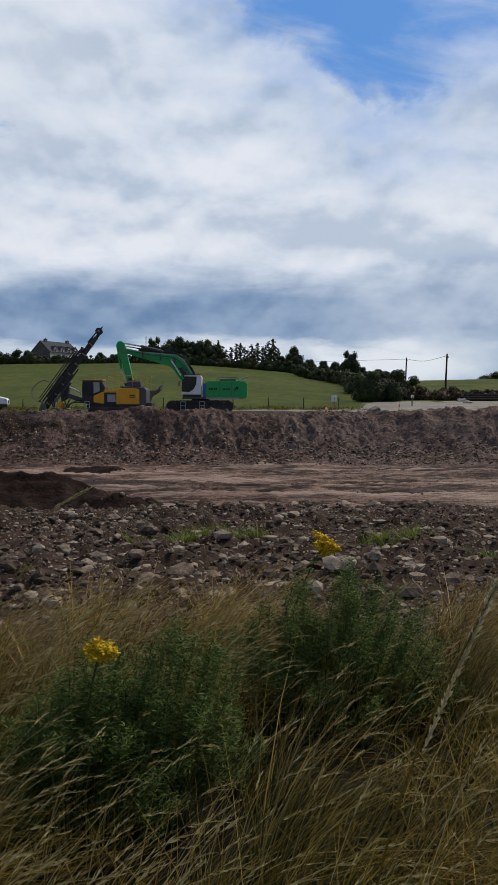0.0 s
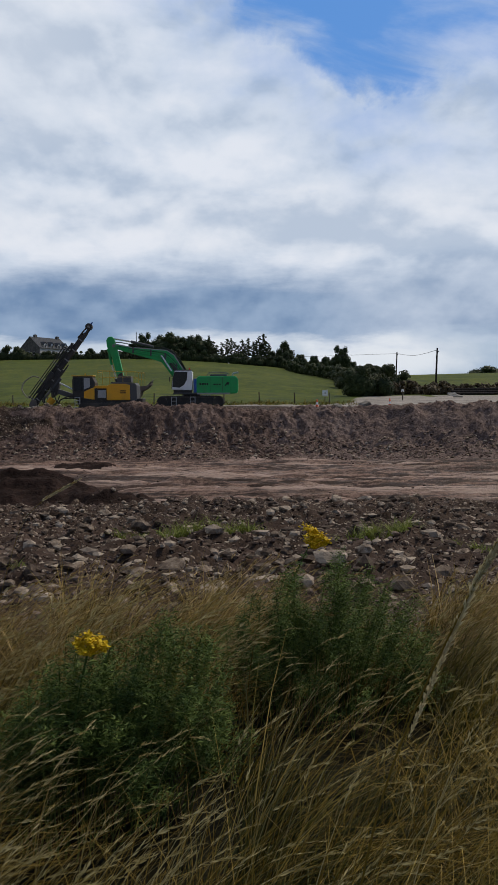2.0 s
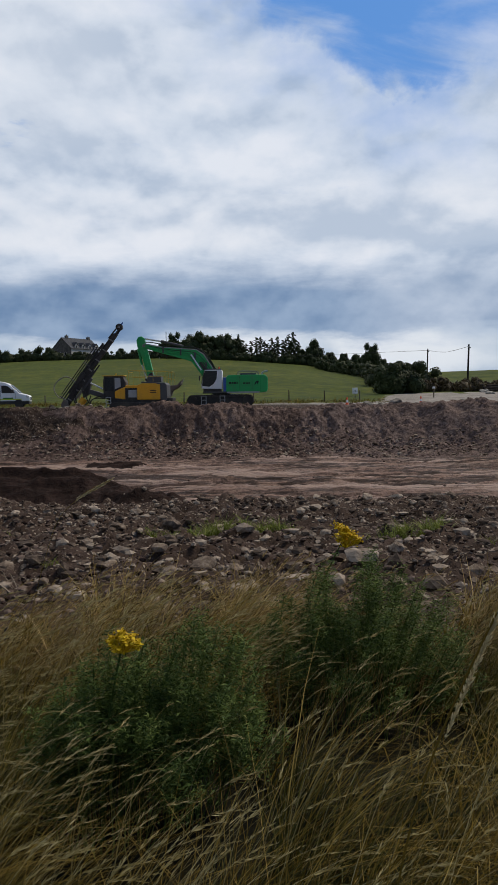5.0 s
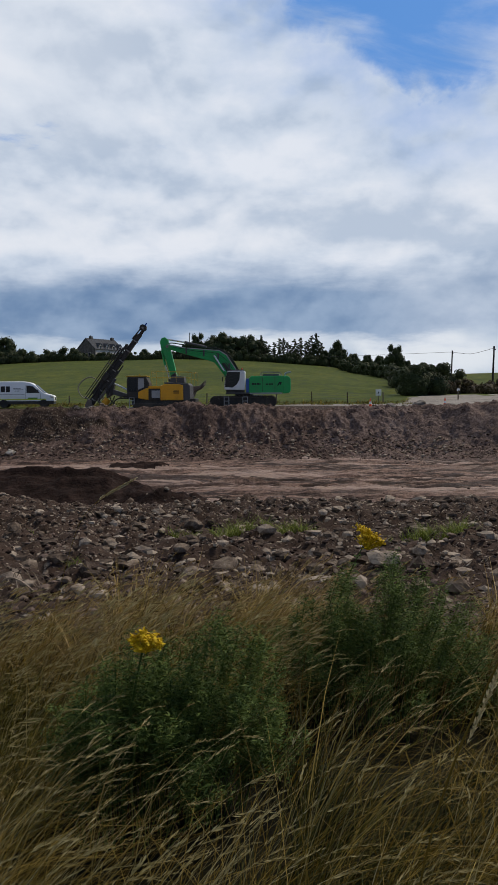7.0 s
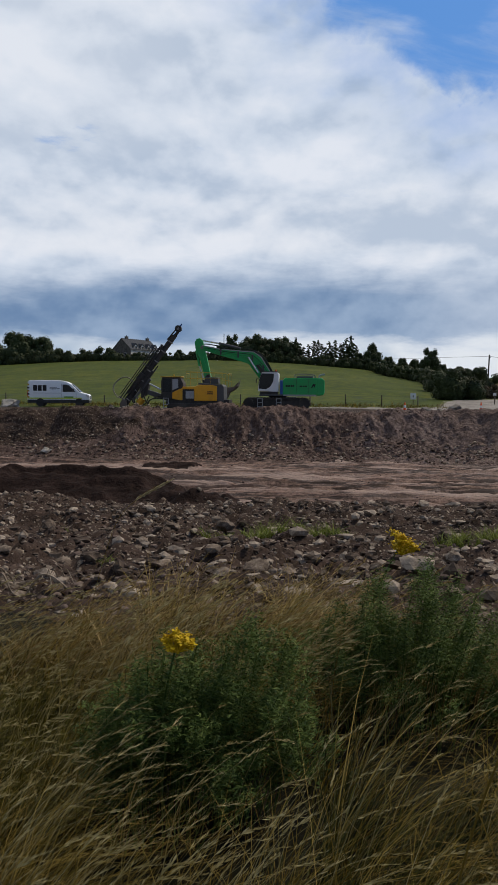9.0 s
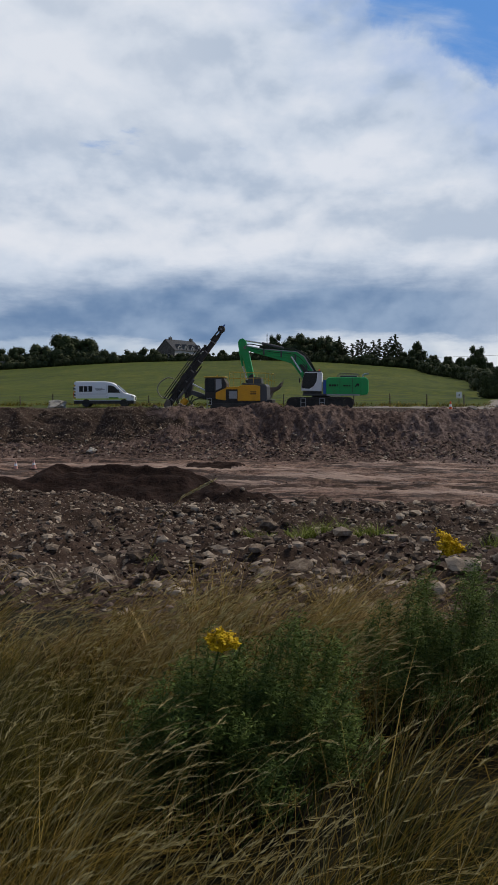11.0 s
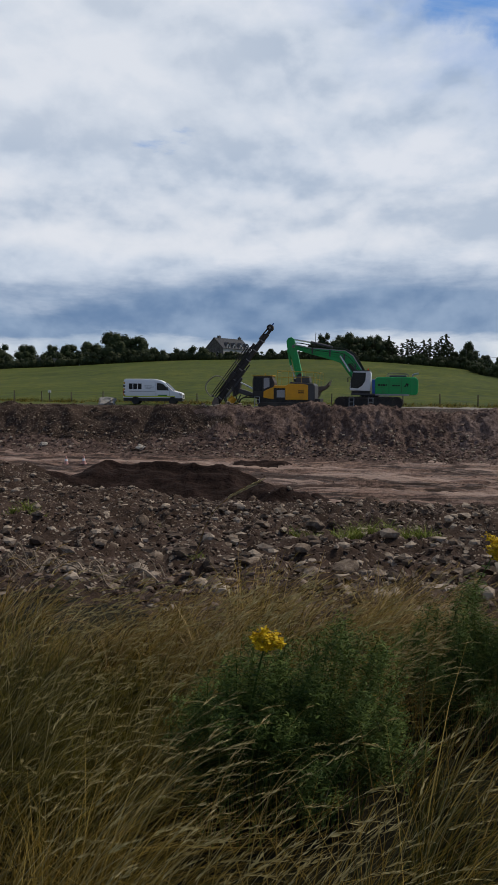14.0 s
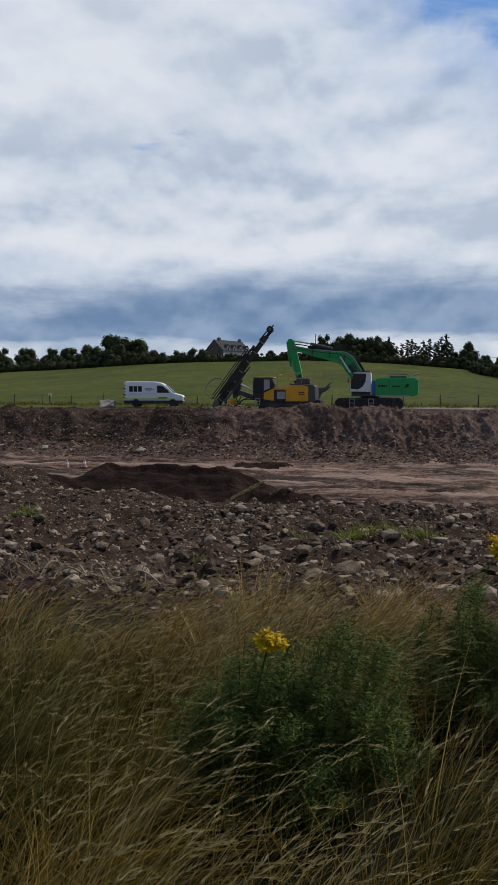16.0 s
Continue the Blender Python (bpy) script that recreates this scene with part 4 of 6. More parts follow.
    part("yellow_drum", rodded((-5.05, -0.2, 0.72), (-4.72, -0.1, 1.15), 0.30, sides=14), M_YELLOW, rig, "small yellow hose drum")
    return rig


# ---------------------------------------------------------------- white van
def van(x, y, z, turn):
    v = thing("van", x, y, z, turn, "white high-roof panel van parked on gravel", "van")
    side = [(-2.98, 0.42), (2.78, 0.42), (2.98, 0.62), (2.98, 1.02), (2.85, 1.18), (2.05, 1.38), (1.22, 2.16), (0.75, 2.42), (0.1, 2.55), (-2.75, 2.55), (-2.94, 2.4), (-2.99, 1.4)]
    part("body", prismed(side, -1.0, 1.0, 0.09), M_VAN, v, "white van body", flat=False)
    part("lower_trim", prismed([(-2.96, 0.34), (2.9, 0.34), (2.95, 0.66), (-2.97, 0.66)], -1.015, 1.015, 0.02), M_BLACK, v)
    part("side_window", prismed([(0.38, 1.42), (1.62, 1.42), (1.5, 1.56), (1.0, 2.06), (0.72, 2.14), (0.38, 2.14)], -1.012, -0.98), M_GLASS, v)
    part("windscreen", prismed([(2.08, 1.42), (2.02, 1.36), (1.2, 2.12), (1.26, 2.18)], -0.82, 0.82), M_GLASS, v)
    part("door_seam", boxed(0.28, 0.30, -1.006, -0.98, 0.6, 2.2), M_BLACK, v)
    part("door_seam", boxed(1.66, 1.68, -1.006, -0.98, 0.6, 1.4), M_BLACK, v)
    part("side_rail", boxed(-2.4, 0.2, -1.012, -0.98, 1.28, 1.32), M_LIGHTGREY, v)
    part("side_stripe", boxed(-2.9, 2.2, -1.010, -0.985, 0.74, 0.86), M_LIME, v, "lime side stripe")
    part("side_stripe", boxed(0.5, 1.4, -1.013, -0.985, 0.86, 0.98), paint("stripe_green", (0.06, 0.22, 0.03), amount=0.1), v)
    for k in range(5):
        part("hazard_block", boxed(-2.985, -2.78, -1.012, -0.97, 0.84 + 0.3 * k, 1.0 + 0.3 * k), M_RAIL if k % 2 == 0 else M_LETTER, v)
    # company mark: plain dark shapes
    for lx in (-2.42, -1.98, -1.52):
        o = [(lx, 1.52), (lx + 0.37, 1.52), (lx + 0.37, 2.08), (lx, 2.08)]
        part("company_mark", prismed(o, -1.012, -0.985), M_LETTER, v, "black block shape of the company mark")
    for k, (lx, lw) in enumerate(((-0.85, 0.7), (-0.85, 0.95), (-0.75, 0.5))):
        part("lettering_bar", boxed(lx, lx + lw, -1.010, -0.985, 1.84 - 0.12 * k, 1.88 - 0.12 * k), M_GREY, v, "thin grey lettering bar")
    for wx in (-1.75, 1.95):
        for yy in (-1.0, 1.0):
            s = 1 if yy > 0 else -1
            part("wheel_arch", rodded((wx, yy - 0.1, 0.42), (wx, yy + 0.012 * s, 0.40), 0.385, sides=24), M_DARK, v)
            wheel = part("wheel", rodded((wx, yy - 0.12, 0.34), (wx, yy + 0.03 * s, 0.34), 0.34, sides=24), M_DARK, v)
            part("rim", rodded((wx, yy, 0.34), (wx, yy + 0.04 * s, 0.34), 0.2, sides=16), M_LIGHTGREY, wheel)
    part("headlight", prismed([(2.62, 0.92), (2.98, 0.86), (2.9, 1.12), (2.6, 1.2)], -1.0, -0.7, 0.02), M_CHROME, v)
    part("grille", boxed(2.9, 3.0, -0.6, 0.6, 0.7, 1.02, 0.02), M_BLACK, v)
    part("mirror", boxed(1.3, 1.5, -1.2, -1.02, 1.45, 1.75, 0.04), M_BLACK, v)
    part("tail_light", boxed(-3.0, -2.93, -1.0, -0.88, 1.0, 1.6, 0.01), M_ORANGE, v)
    return v


def rock_mesh(name, seed, mat, flat=0.62, level=2, rough=0.5):
    bm = bmesh.new()
    bmesh.ops.create_icosphere(bm, subdivisions=level, radius=0.5)
    off = Vector((seed * 13.1, seed * 7.7, seed * 3.3))
    rnd = random.Random(seed)
    cuts = [Vector((rnd.uniform(-1, 1), rnd.uniform(-1, 1), rnd.uniform(-0.4, 1))).normalized() for _ in range(7)]
    for v in bm.verts:
        d = v.co.normalized()
        for c in cuts:                      # broken faces
            h = v.co.dot(c) - 0.30
            if h > 0:
                v.co -= c * h * 0.95
        v.co *= 1 + rough * 0.5 * noise.noise(d * 1.7 + off) + rough * 0.2 * noise.noise(d * 5 + off)
        v.co.z *= flat
    me = bpy.data.meshes.new(name)
    bm.to_mesh(me)
    bm.free()
    me.materials.append(mat)
    for p in me.polygons:
        p.use_smooth = False
    return me


# ---------------------------------------------------------------- works on the far side
excavator(-4.4, 68.0, ground_at(-4.4, 68.0) + 0.02)
drill_rig(-10.95, 62.9, ground_at(-11.2, 64.6) - 0.12)
van(-26.15, 71.5, ground_at(-26.1, 71.5) + 0.02, 12)


def land_roller(x, y, z):
    r = thing("land_roller", x, y, z, 4, "grey steel roller drum with frame on the verge", "roller")
    part("drum", rodded((-1.2, 0, 0.42), (1.2, 0, 0.42), 0.42, sides=24), M_LIGHTGREY, r, "grey steel drum")
    for px in (-1.25, 1.25):
        part("end_plate", boxed(px - 0.03, px + 0.03, -0.35, 0.35, 0.3, 1.0, 0.01), M_GREY, r)
    for yy in (-0.36, 0.36):
        part("frame_beam", boxed(-1.28, 1.28, yy - 0.06, yy + 0.06, 0.92, 1.04, 0.02), M_STEEL, r)
    part("hitch", boxed(-0.3, 0.3, -0.4, 0.4, 1.0, 1.22, 0.03), M_RAIL, r)
    return r


land_roller(-4.15, 73.2, ground_at(-4.15, 73.2) - 0.02)


M_FADED = paint("faded_cone", (0.50, 0.27, 0.23), 0.7, amount=0.4)


def traffic_cone(x, y, label, size=0.75, skin=M_ORANGE):
    c = thing("traffic_cone", x, y, ground_at(x, y) - 0.01, 0, label, "traffic cone", "traffic cones of the works")
    part("base", boxed(-0.2, 0.2, -0.2, 0.2, 0, 0.06, 0.015), skin, c)
    part("cone", rodded((0, 0, 0.05), (0, 0, size), 0.16, 0.035, 14), skin, c)
    part("sleeve", rodded((0, 0, size * 0.42), (0, 0, size * 0.68), 0.115, 0.08, 14), M_WHITE, c, "white reflective sleeve")
    return c


for cx_, cy_ in ((6.75, 65.2), (13.3, 66.0)):
    traffic_cone(cx_, cy_, "orange traffic cone with white band beside the track", 0.85)
for cx_, cy_ in ((-23.6, 47.0), (-22.3, 47.0)):
    traffic_cone(cx_, cy_, "faded orange traffic cone on the muddy pit floor", 0.6, M_FADED)


def sign_board(x, y):
    s = thing("sign_board", x, y, ground_at(x, y), 0, "small white notice board on a wooden stake", "sign")
    part("stake", boxed(-0.04, 0.04, 0.0, 0.06, -0.1, 1.2), M_WOOD, s)
    part("board", boxed(-0.3, 0.3, -0.04, 0.0, 0.62, 1.3, 0.01), M_WHITE, s, "white board")
    part("lettering_bar", boxed(-0.05, 0.05, -0.05, -0.03, 0.85, 1.05), M_GREY, s, "grey mark on the board")
    return s


sign_board(9.25, 81.0)

M_LIGHT = surface("bleached_boulder", ((0.22, 0.20, 0.17), (0.35, 0.32, 0.28), (0.48, 0.45, 0.40)), 1.3, bump=0.6, tilt=0.04)
pale_shapes = [rock_mesh("boulder", 60 + k, M_LIGHT, 0.72, 3, 0.5) for k in range(4)]
boulder_shapes = [rock_mesh("boulder", 40 + k, M_PALE, 0.72, 3, 0.5) for k in range(4)]
for k, (bx, by, bs, lab) in enumerate((
        (-16.55, 61.2, 0.95, "pale flat boulder at the bank's edge beside the drill rig"), (-15.2, 61.4, 0.6, "small pale boulder at the bank's edge"),
        (8.1, 61.6, 0.85, "grey boulder on the bank's edge"), (9.2, 61.7, 0.55, "small grey boulder on the bank's edge"), (10.4, 62.2, 1.0, "dark boulder at the edge of the gravel track"),
        (13.1, 62.2, 1.1, "dark low boulder at the edge of the gravel track"), (14.9, 62.4, 0.9, "small boulder at the edge of the gravel track"),
        (16.7, 62.6, 1.9, "large square grey boulder at the edge of the gravel track"), (7.2, 62.2, 0.7, "half-buried pale boulder on the bank"),
        (28.6, 100.0, 1.5, "pale rounded boulder beside the far bank"), (27.6, 94.0, 1.1, "white rounded boulder beside the far bank"),
        (-20.9, 54.0, 1.0, "pale boulder at the foot of the cut bank"), (-30.3, 69.0, 2.1, "pale block of stone beside the van"), (-29.2, 54.2, 0.7, "pale stone at the foot of the cut bank"))):
    b = new("boulder", (pale_shapes if "pale" in lab or "white" in lab else boulder_shapes)[k % 4])
    b.matrix_basis = pose(bx, by, ground_at(bx, by) + bs * 0.08, 0, 0, 77 * k) @ Matrix.Diagonal((bs * 1.15, bs, bs * 0.85, 1))
    tagged(b, lab, "boulder", "boulders of the works")


def fence():
    f = thing("fence", 0, 0, 0, 0, "low post and wire fence along the pasture's foot", "fence")
    xs = [-52 + 3.6 * k for k in range(19)]
    pts = []
    rnd = random.Random(4)
    for px in xs:
        if px > 12.5:
            continue
        py = 76.4 + rnd.uniform(-0.2, 0.2)
        z = ground_at(px, py)
        h = rnd.uniform(1.0, 1.25)
        part("post", rodded((px, py, z - 0.2), (px + rnd.uniform(-0.04, 0.04), py, z + h), 0.07, 0.06, 7), M_WOOD, f)
        pts.append((px, py, z))
    for dz in (0.5, 0.8, 1.0):
        part("wire", hosed([(p[0], p[1] - 0.06, p[2] + dz) for p in pts], 0.006, 4), M_WIRE, f)
    return f


fence()
wp = thing("marker_post", -39.9, 75.6, ground_at(-39.9, 75.6), 0, "white-topped wooden marker post", "post")
part("shaft", rodded((0, 0, -0.1), (0, 0, 1.1), 0.07), M_WOOD, wp)
part("cap", boxed(-0.15, 0.15, -0.05, 0.05, 0.95, 1.25, 0.02), M_WHITE, wp, "white cap")
copy_thing(wp, pose(18.8, 86.0, ground_at(18.8, 86.0)))


def utility_pole(x, y, h, lean):
    p = thing("utility_pole", x, y, ground_at(x, y) - 0.1, 0, "dark creosoted wooden utility pole", "utility pole", "utility poles")
    part("pole", rodded((0, 0, 0), (lean * h, 0, h), 0.17, 0.12, 10), M_POLE, p)
    part("insulator", rodded((lean * h - 0.1, 0, h - 0.5), (lean * h + 0.25, 0, h - 0.5), 0.09), M_GREY, p)
    return p


TOP1, TOP2 = Vector((31.6, 150, 9.45)), Vector((30.45, 115, 8.25))
for tp in (TOP1, TOP2):
    utility_pole(tp.x - 0.25, tp.y, tp.z - ground_at(tp.x, tp.y) + 0.1, 0.03)
wire = thing("power_line", 0, 0, 0, 0, "thin black overhead cable between poles", "cable")
far_end = Vector((-20, 320, 17.0))
for a_, b_ in ((TOP2, TOP1), (TOP1, far_end)):
    mid_ = (a_ + b_) / 2 - Vector((0, 0, 0.6))
    part("cable", hosed([a_ - Vector((0, 0, 0.3)), mid_ - Vector((0, 0, 0.3)), b_ - Vector((0, 0, 0.3))], 0.03, 4), M_DARK, wire)
tp = Vector((-38.6, 281, 24.2))
utility_pole(tp.x, tp.y, tp.z - ground_at(tp.x, tp.y), 0.0)


def house(x, y, z, turn):
    h = thing("house", x, y, z, turn, "grey stone country house with slate roof and dormers", "house")
    L, W, E, R = 17.0, 9.4, 4.0, 8.1
    # pale long wall, darker gables: sun and shade are put into the wall colours
    part("wall", boxed(0, L, 0, W, -2, E), M_RENDER, h, "long wall in a painted sunlit tone")
    for gx0 in (-0.12, L - 0.2):
        bm = bmesh.new()
        prism(bm, [(0, -2), (W, -2), (W, E), (W / 2, R), (0, E)], 0, 0.32)
        bmesh.ops.transform(bm, matrix=Matrix(((0, 1, 0, gx0), (1, 0, 0, 0), (0, 0, 1, 0), (0, 0, 0, 1))), verts=bm.verts)
        bmesh.ops.recalc_face_normals(bm, faces=bm.faces)
        part("gable_wall", bm, M_HOUSE, h, "stone gable wall with shade painted in")
    for s in (0, 1):
        bm = bmesh.new()
        y0, y1 = (-0.35, W / 2) if s == 0 else (W + 0.35, W / 2)
        za, zb = E - 0.3, R + 0.05
        vs = [bm.verts.new(c) for c in ((-0.35, y0, za), (L + 0.35, y0, za), (L + 0.35, y1, zb), (-0.35, y1, zb), (-0.35, y0, za + 0.22), (L + 0.35, y0, za + 0.22), (L + 0.35, y1, zb + 0.22), (-0.35, y1, zb + 0.22))]
        for q in ((0, 1, 2, 3), (4, 5, 6, 7), (0, 1, 5, 4), (1, 2, 6, 5), (2, 3, 7, 6), (3, 0, 4, 7)):
            bm.faces.new([vs[i] for i in q])
        bmesh.ops.recalc_face_normals(bm, faces=bm.faces)
        part("roof", bm, M_SLATE, h, "slate roof slope")
    for cx0 in (2.2, L - 2.0):
        ch = part("chimney", boxed(cx0, cx0 + 1.2, W / 2 - 0.5, W / 2 + 0.5, R - 0.4, R + 1.1), M_HOUSE, h)
        part("chimney_pot", rodded((cx0 + 0.6, W / 2, R + 1.1), (cx0 + 0.6, W / 2, R + 1.5), 0.15), M_HOUSE, ch)
    for k in range(4):
        dx = 2.2 + 4.0 * k
        d = part("dormer", prismed([(dx, E - 0.6), (dx + 1.8, E - 0.6), (dx + 1.8, E + 1.1), (dx + 0.9, E + 2.1), (dx, E + 1.1)], -0.06, 2.6), M_RENDER, h, "gabled dormer")
        part("dormer_roof", prismed([(dx - 0.2, E + 1.0), (dx + 0.9, E + 2.15), (dx + 2.0, E + 1.0), (dx + 2.0, E + 1.2), (dx + 0.9, E + 2.4), (dx - 0.2, E + 1.2)], -0.25, 2.8), M_SLATE, d)
        for wz in (E - 0.1, 1.0):
            w = part("window", boxed(dx + 0.35, dx + 1.45, -0.12, -0.02, wz, wz + 1.3), M_FRAME, h, "white framed window")
            for q in range(2):
                part("pane", boxed(dx + 0.42 + 0.52 * q, dx + 0.88 + 0.52 * q, -0.135, -0.10, wz + 0.08, wz + 1.22), M_GLASS, w)
    for wy in (2.2, 5.2):
        w = part("window", boxed(-0.2, -0.1, wy, wy + 1.1, 1.2, 2.5), M_FRAME, h)
        part("pane", boxed(-0.215, -0.18, wy + 0.08, wy + 1.02, 1.28, 2.42), M_GLASS, w)
    return h


house(-77.6, 292, EYE + 0.0445 * 291 - 0.6 + 1.2, 63)


def low_shed(x, y, w, h, lab):
    s = thing("shed", x, y, ground_at(x, y), 8, lab, "shed")
    part("wall", boxed(0, w, 0, 6, -1, h), M_RENDER, s)
    part("roof", prismed([(-0.4, h - 0.1), (w + 0.4, h - 0.1), (w + 0.2, h + 1.0), (0.2, h + 1.5)], -0.4, 6.4), M_STEEL, s, "grey sheet roof")
    return s


low_shed(-163, 296, 11, 3.6, "low farm shed with grey sheet roof among trees")
low_shed(-144, 302, 9, 4.6, "small pale farm shed behind the hedge")
low_shed(-91, 303, 8, 4.4, "low outbuilding with grey roof beside the house")


# ---------------------------------------------------------------- trees and hedges
def lobes(centres, radii, squash):
    """Rough solid hearts for a crown, so that no light shows through it: arrays of verts and faces."""
    k = np.linspace(-1, 1, 4)
    u, w = np.meshgrid(k, k)
    sides = []
    for axis in range(3):
        for s in (-1, 1):
            p = np.zeros((16, 3))
            p[:, axis], p[:, (axis + 1) % 3], p[:, (axis + 2) % 3] = s, u.ravel(), w.ravel()
            sides.append(p / np.linalg.norm(p, axis=1)[:, None])
    ball = np.concatenate(sides)
    quad = np.array([[16 * f + 4 * r_ + c_, 16 * f + 4 * r_ + c_ + 1, 16 * f + 4 * r_ + c_ + 5, 16 * f + 4 * r_ + c_ + 4] for f in range(6) for r_ in range(3) for c_ in range(3)])
    v = np.concatenate([np.array(c) + ball * r * 0.66 * np.array([1, 1, squash]) for c, r in zip(centres, radii)])
    f = np.concatenate([quad + 96 * i for i in range(len(radii))])
    return v, f


def leaf_cloud(centres, radii, count, size, seed, squash=1.0):
    """Small leaf quads scattered over and just inside lobes: arrays of verts and faces."""
    r = np.random.RandomState(seed)
    centres, radii = np.asarray(centres, float), np.asarray(radii, float)
    p = radii ** 2 / np.sum(radii ** 2)
    k = r.choice(len(centres), count, p=p)
    d = r.normal(size=(count, 3))
    d /= np.linalg.norm(d, axis=1)[:, None]
    rad = radii[k] * (1 - 0.45 * r.rand(count) ** 2) * (0.86 + 0.16 * r.rand(count))
    pos = centres[k] + d * rad[:, None] * np.array([1, 1, squash])
    u = r.normal(size=(count, 3))
    u -= 0.8 * d * np.sum(u * d, axis=1)[:, None]
    u /= np.linalg.norm(u, axis=1)[:, None]
    w = np.cross(u, d + 0.3 * r.normal(size=(count, 3)))
    w /= np.linalg.norm(w, axis=1)[:, None] + 1e-9
    s = size * (0.5 + r.rand(count))[:, None]
    verts = np.stack([pos - u * s * 0.5, pos + w * s * 0.35, pos + u * s * 0.5, pos - w * s * 0.35], 1).reshape(-1, 3)
    core_v, core_f = lobes(centres, radii, squash)
    return np.concatenate([core_v, verts]), np.concatenate([core_f, np.arange(count * 4).reshape(-1, 4) + len(core_v)])


def broad_crown(seed, w, h, base):
    rnd = random.Random(seed)
    cs, rs = [], []
    for k in range(36):
        a_, q = rnd.uniform(0, 6.28), rnd.random() ** 0.5
        zz = rnd.uniform(0, 1)
        reach = (1 - 0.75 * abs(zz - 0.35) ** 1.3) * 0.36 * w
        cs.append((math.cos(a_) * q * reach, math.sin(a_) * q * reach, base + zz * (h - base) * 0.82 + 0.3))
        rs.append(rnd.uniform(0.15, 0.23) * w * (1.1 - 0.4 * zz))
    return cs, rs


def trunk_bmesh(h, r, seed, limbs=5, spread_=0.3):
    rnd = random.Random(seed)
    bm = rodded((0, 0, -1.0), (0, 0, h * 0.55), r, r * 0.55, 8)
    rod(bm, (0, 0, h * 0.5), (rnd.uniform(-0.3, 0.3), 0, h * 0.85), r * 0.55, r * 0.15, 6)
    for k in range(limbs):
        a_ = 6.28 * k / limbs + rnd.uniform(-0.4, 0.4)
        z0 = h * rnd.uniform(0.25, 0.5)
        rod(bm, (0, 0, z0), (math.cos(a_) * h * spread_, math.sin(a_) * h * spread_, z0 + h * rnd.uniform(0.2, 0.35)), r * 0.4, r * 0.1, 6)
    return bm


def tree_kind(name, seed, w, h, lab, mat):
    t = thing(name, 0, 0, -500, 0, lab, "tree", "trees beyond the pasture")
    part("trunk", trunk_bmesh(h, 0.035 * h, seed), M_BARK, t)
    cs, rs = broad_crown(seed, w, h, 0.16 * h)
    v, f = leaf_cloud(cs, rs, 6200, 0.070 * h ** 0.9, seed)
    crown = new("crown", mesh_of("crown", v, f, [mat], smooth_faces=False))
    crown.parent = t
    return t


def conifer_kind(seed, h):
    t = thing("conifer", 0, 0, -500, 0, "tall dark spiky conifer in the row beyond the pasture", "tree", "conifers beyond the pasture")
    part("trunk", rodded((0, 0, -1), (0, 0, h), 0.22, 0.03, 7), M_BARK, t)
    rnd = random.Random(seed)
    cs, rs = [], []
    z = 0.14 * h
    while z < h * 0.98:
        reach = 0.13 * h * math.sin(math.pi * (0.22 + 0.72 * z / h)) * rnd.uniform(0.25, 1.3) + 0.12
        for k in range(4):
            a_ = rnd.uniform(0, 6.28)
            q = reach * rnd.uniform(0.3, 1.0)
            cs.append((math.cos(a_) * q, math.sin(a_) * q, z + rnd.uniform(-0.2, 0.2)))
            rs.append(0.12 + 0.24 * reach * rnd.uniform(0.5, 1.0))
        z += h * 0.038
    v, f = leaf_cloud(cs, rs, 2300, 0.36, seed, 0.4)
    crown = new("crown", mesh_of("crown", v, f, [M_TREE], smooth_faces=False))
    crown.parent = t
    return t


KINDS = [tree_kind("tree", 11 + k, w, h, "dark rounded broadleaf tree behind the pasture hedge", M_TREE) for k, (w, h) in enumerate(((13, 10), (10, 10.5), (15, 11), (9, 7.5)))]
CONES = [conifer_kind(31 + k, 10.0) for k in range(3)]


def plant(kind, deg, dist, scale, turn):
    x, y = dist * math.tan(radians(deg)), dist
    c = copy_thing(kind, pose(x, y, ground_at(x, y) - 0.3, 0, 0, turn))
    c.matrix_basis = c.matrix_basis @ Matrix.Diagonal((scale[0], scale[0], scale[1], 1))
    return c


BROAD = ((-34.5, 300, 1.0, 1.05, 0), (-31.2, 298, 0.9, 1.02, 1), (-29.4, 300, 0.85, 1.0, 0), (-27.6, 305, 0.75, 0.95, 1), (-26.3, 300, 0.7, 0.92, 0), (-24.7, 303, 0.8, 0.9, 2), (-22.9, 296, 0.95, 1.12, 2),
         (-21.4, 298, 0.85, 1.05, 0), (-20.2, 302, 0.7, 0.8, 3), (-18.6, 303, 0.6, 0.55, 3), (-17.3, 305, 0.6, 0.5, 3), (-11.2, 296, 0.42, 0.62, 3), (-10.2, 298, 0.5, 0.55, 3), (-9.2, 300, 0.5, 0.52, 3),
         (-8.1, 297, 0.62, 0.85, 3), (-7.2, 297, 0.6, 0.98, 1), (-5.7, 298, 0.75, 0.95, 2), (-4.6, 300, 0.8, 0.95, 0), (-3.4, 300, 0.7, 0.95, 2), (-12.6, 300, 0.5, 0.5, 3), (-2.6, 303, 0.6, 0.9, 0),
         (3.4, 290, 0.65, 0.95, 1), (2.4, 296, 0.6, 0.85, 3), (4.6, 286, 0.55, 0.75, 3), (5.7, 280, 0.5, 0.75, 3), (6.6, 270, 0.5, 0.75, 3), (7.7, 235, 0.55, 0.85, 1), (8.6, 240, 0.4, 0.6, 3), (9.8, 190, 0.36, 0.55, 3), (10.6, 190, 0.3, 0.45, 3),
         (18.2, 400, 1.1, 0.62, 2), (19.6, 410, 1.2, 0.6, 0), (21.5, 410, 1.3, 0.7, 2))
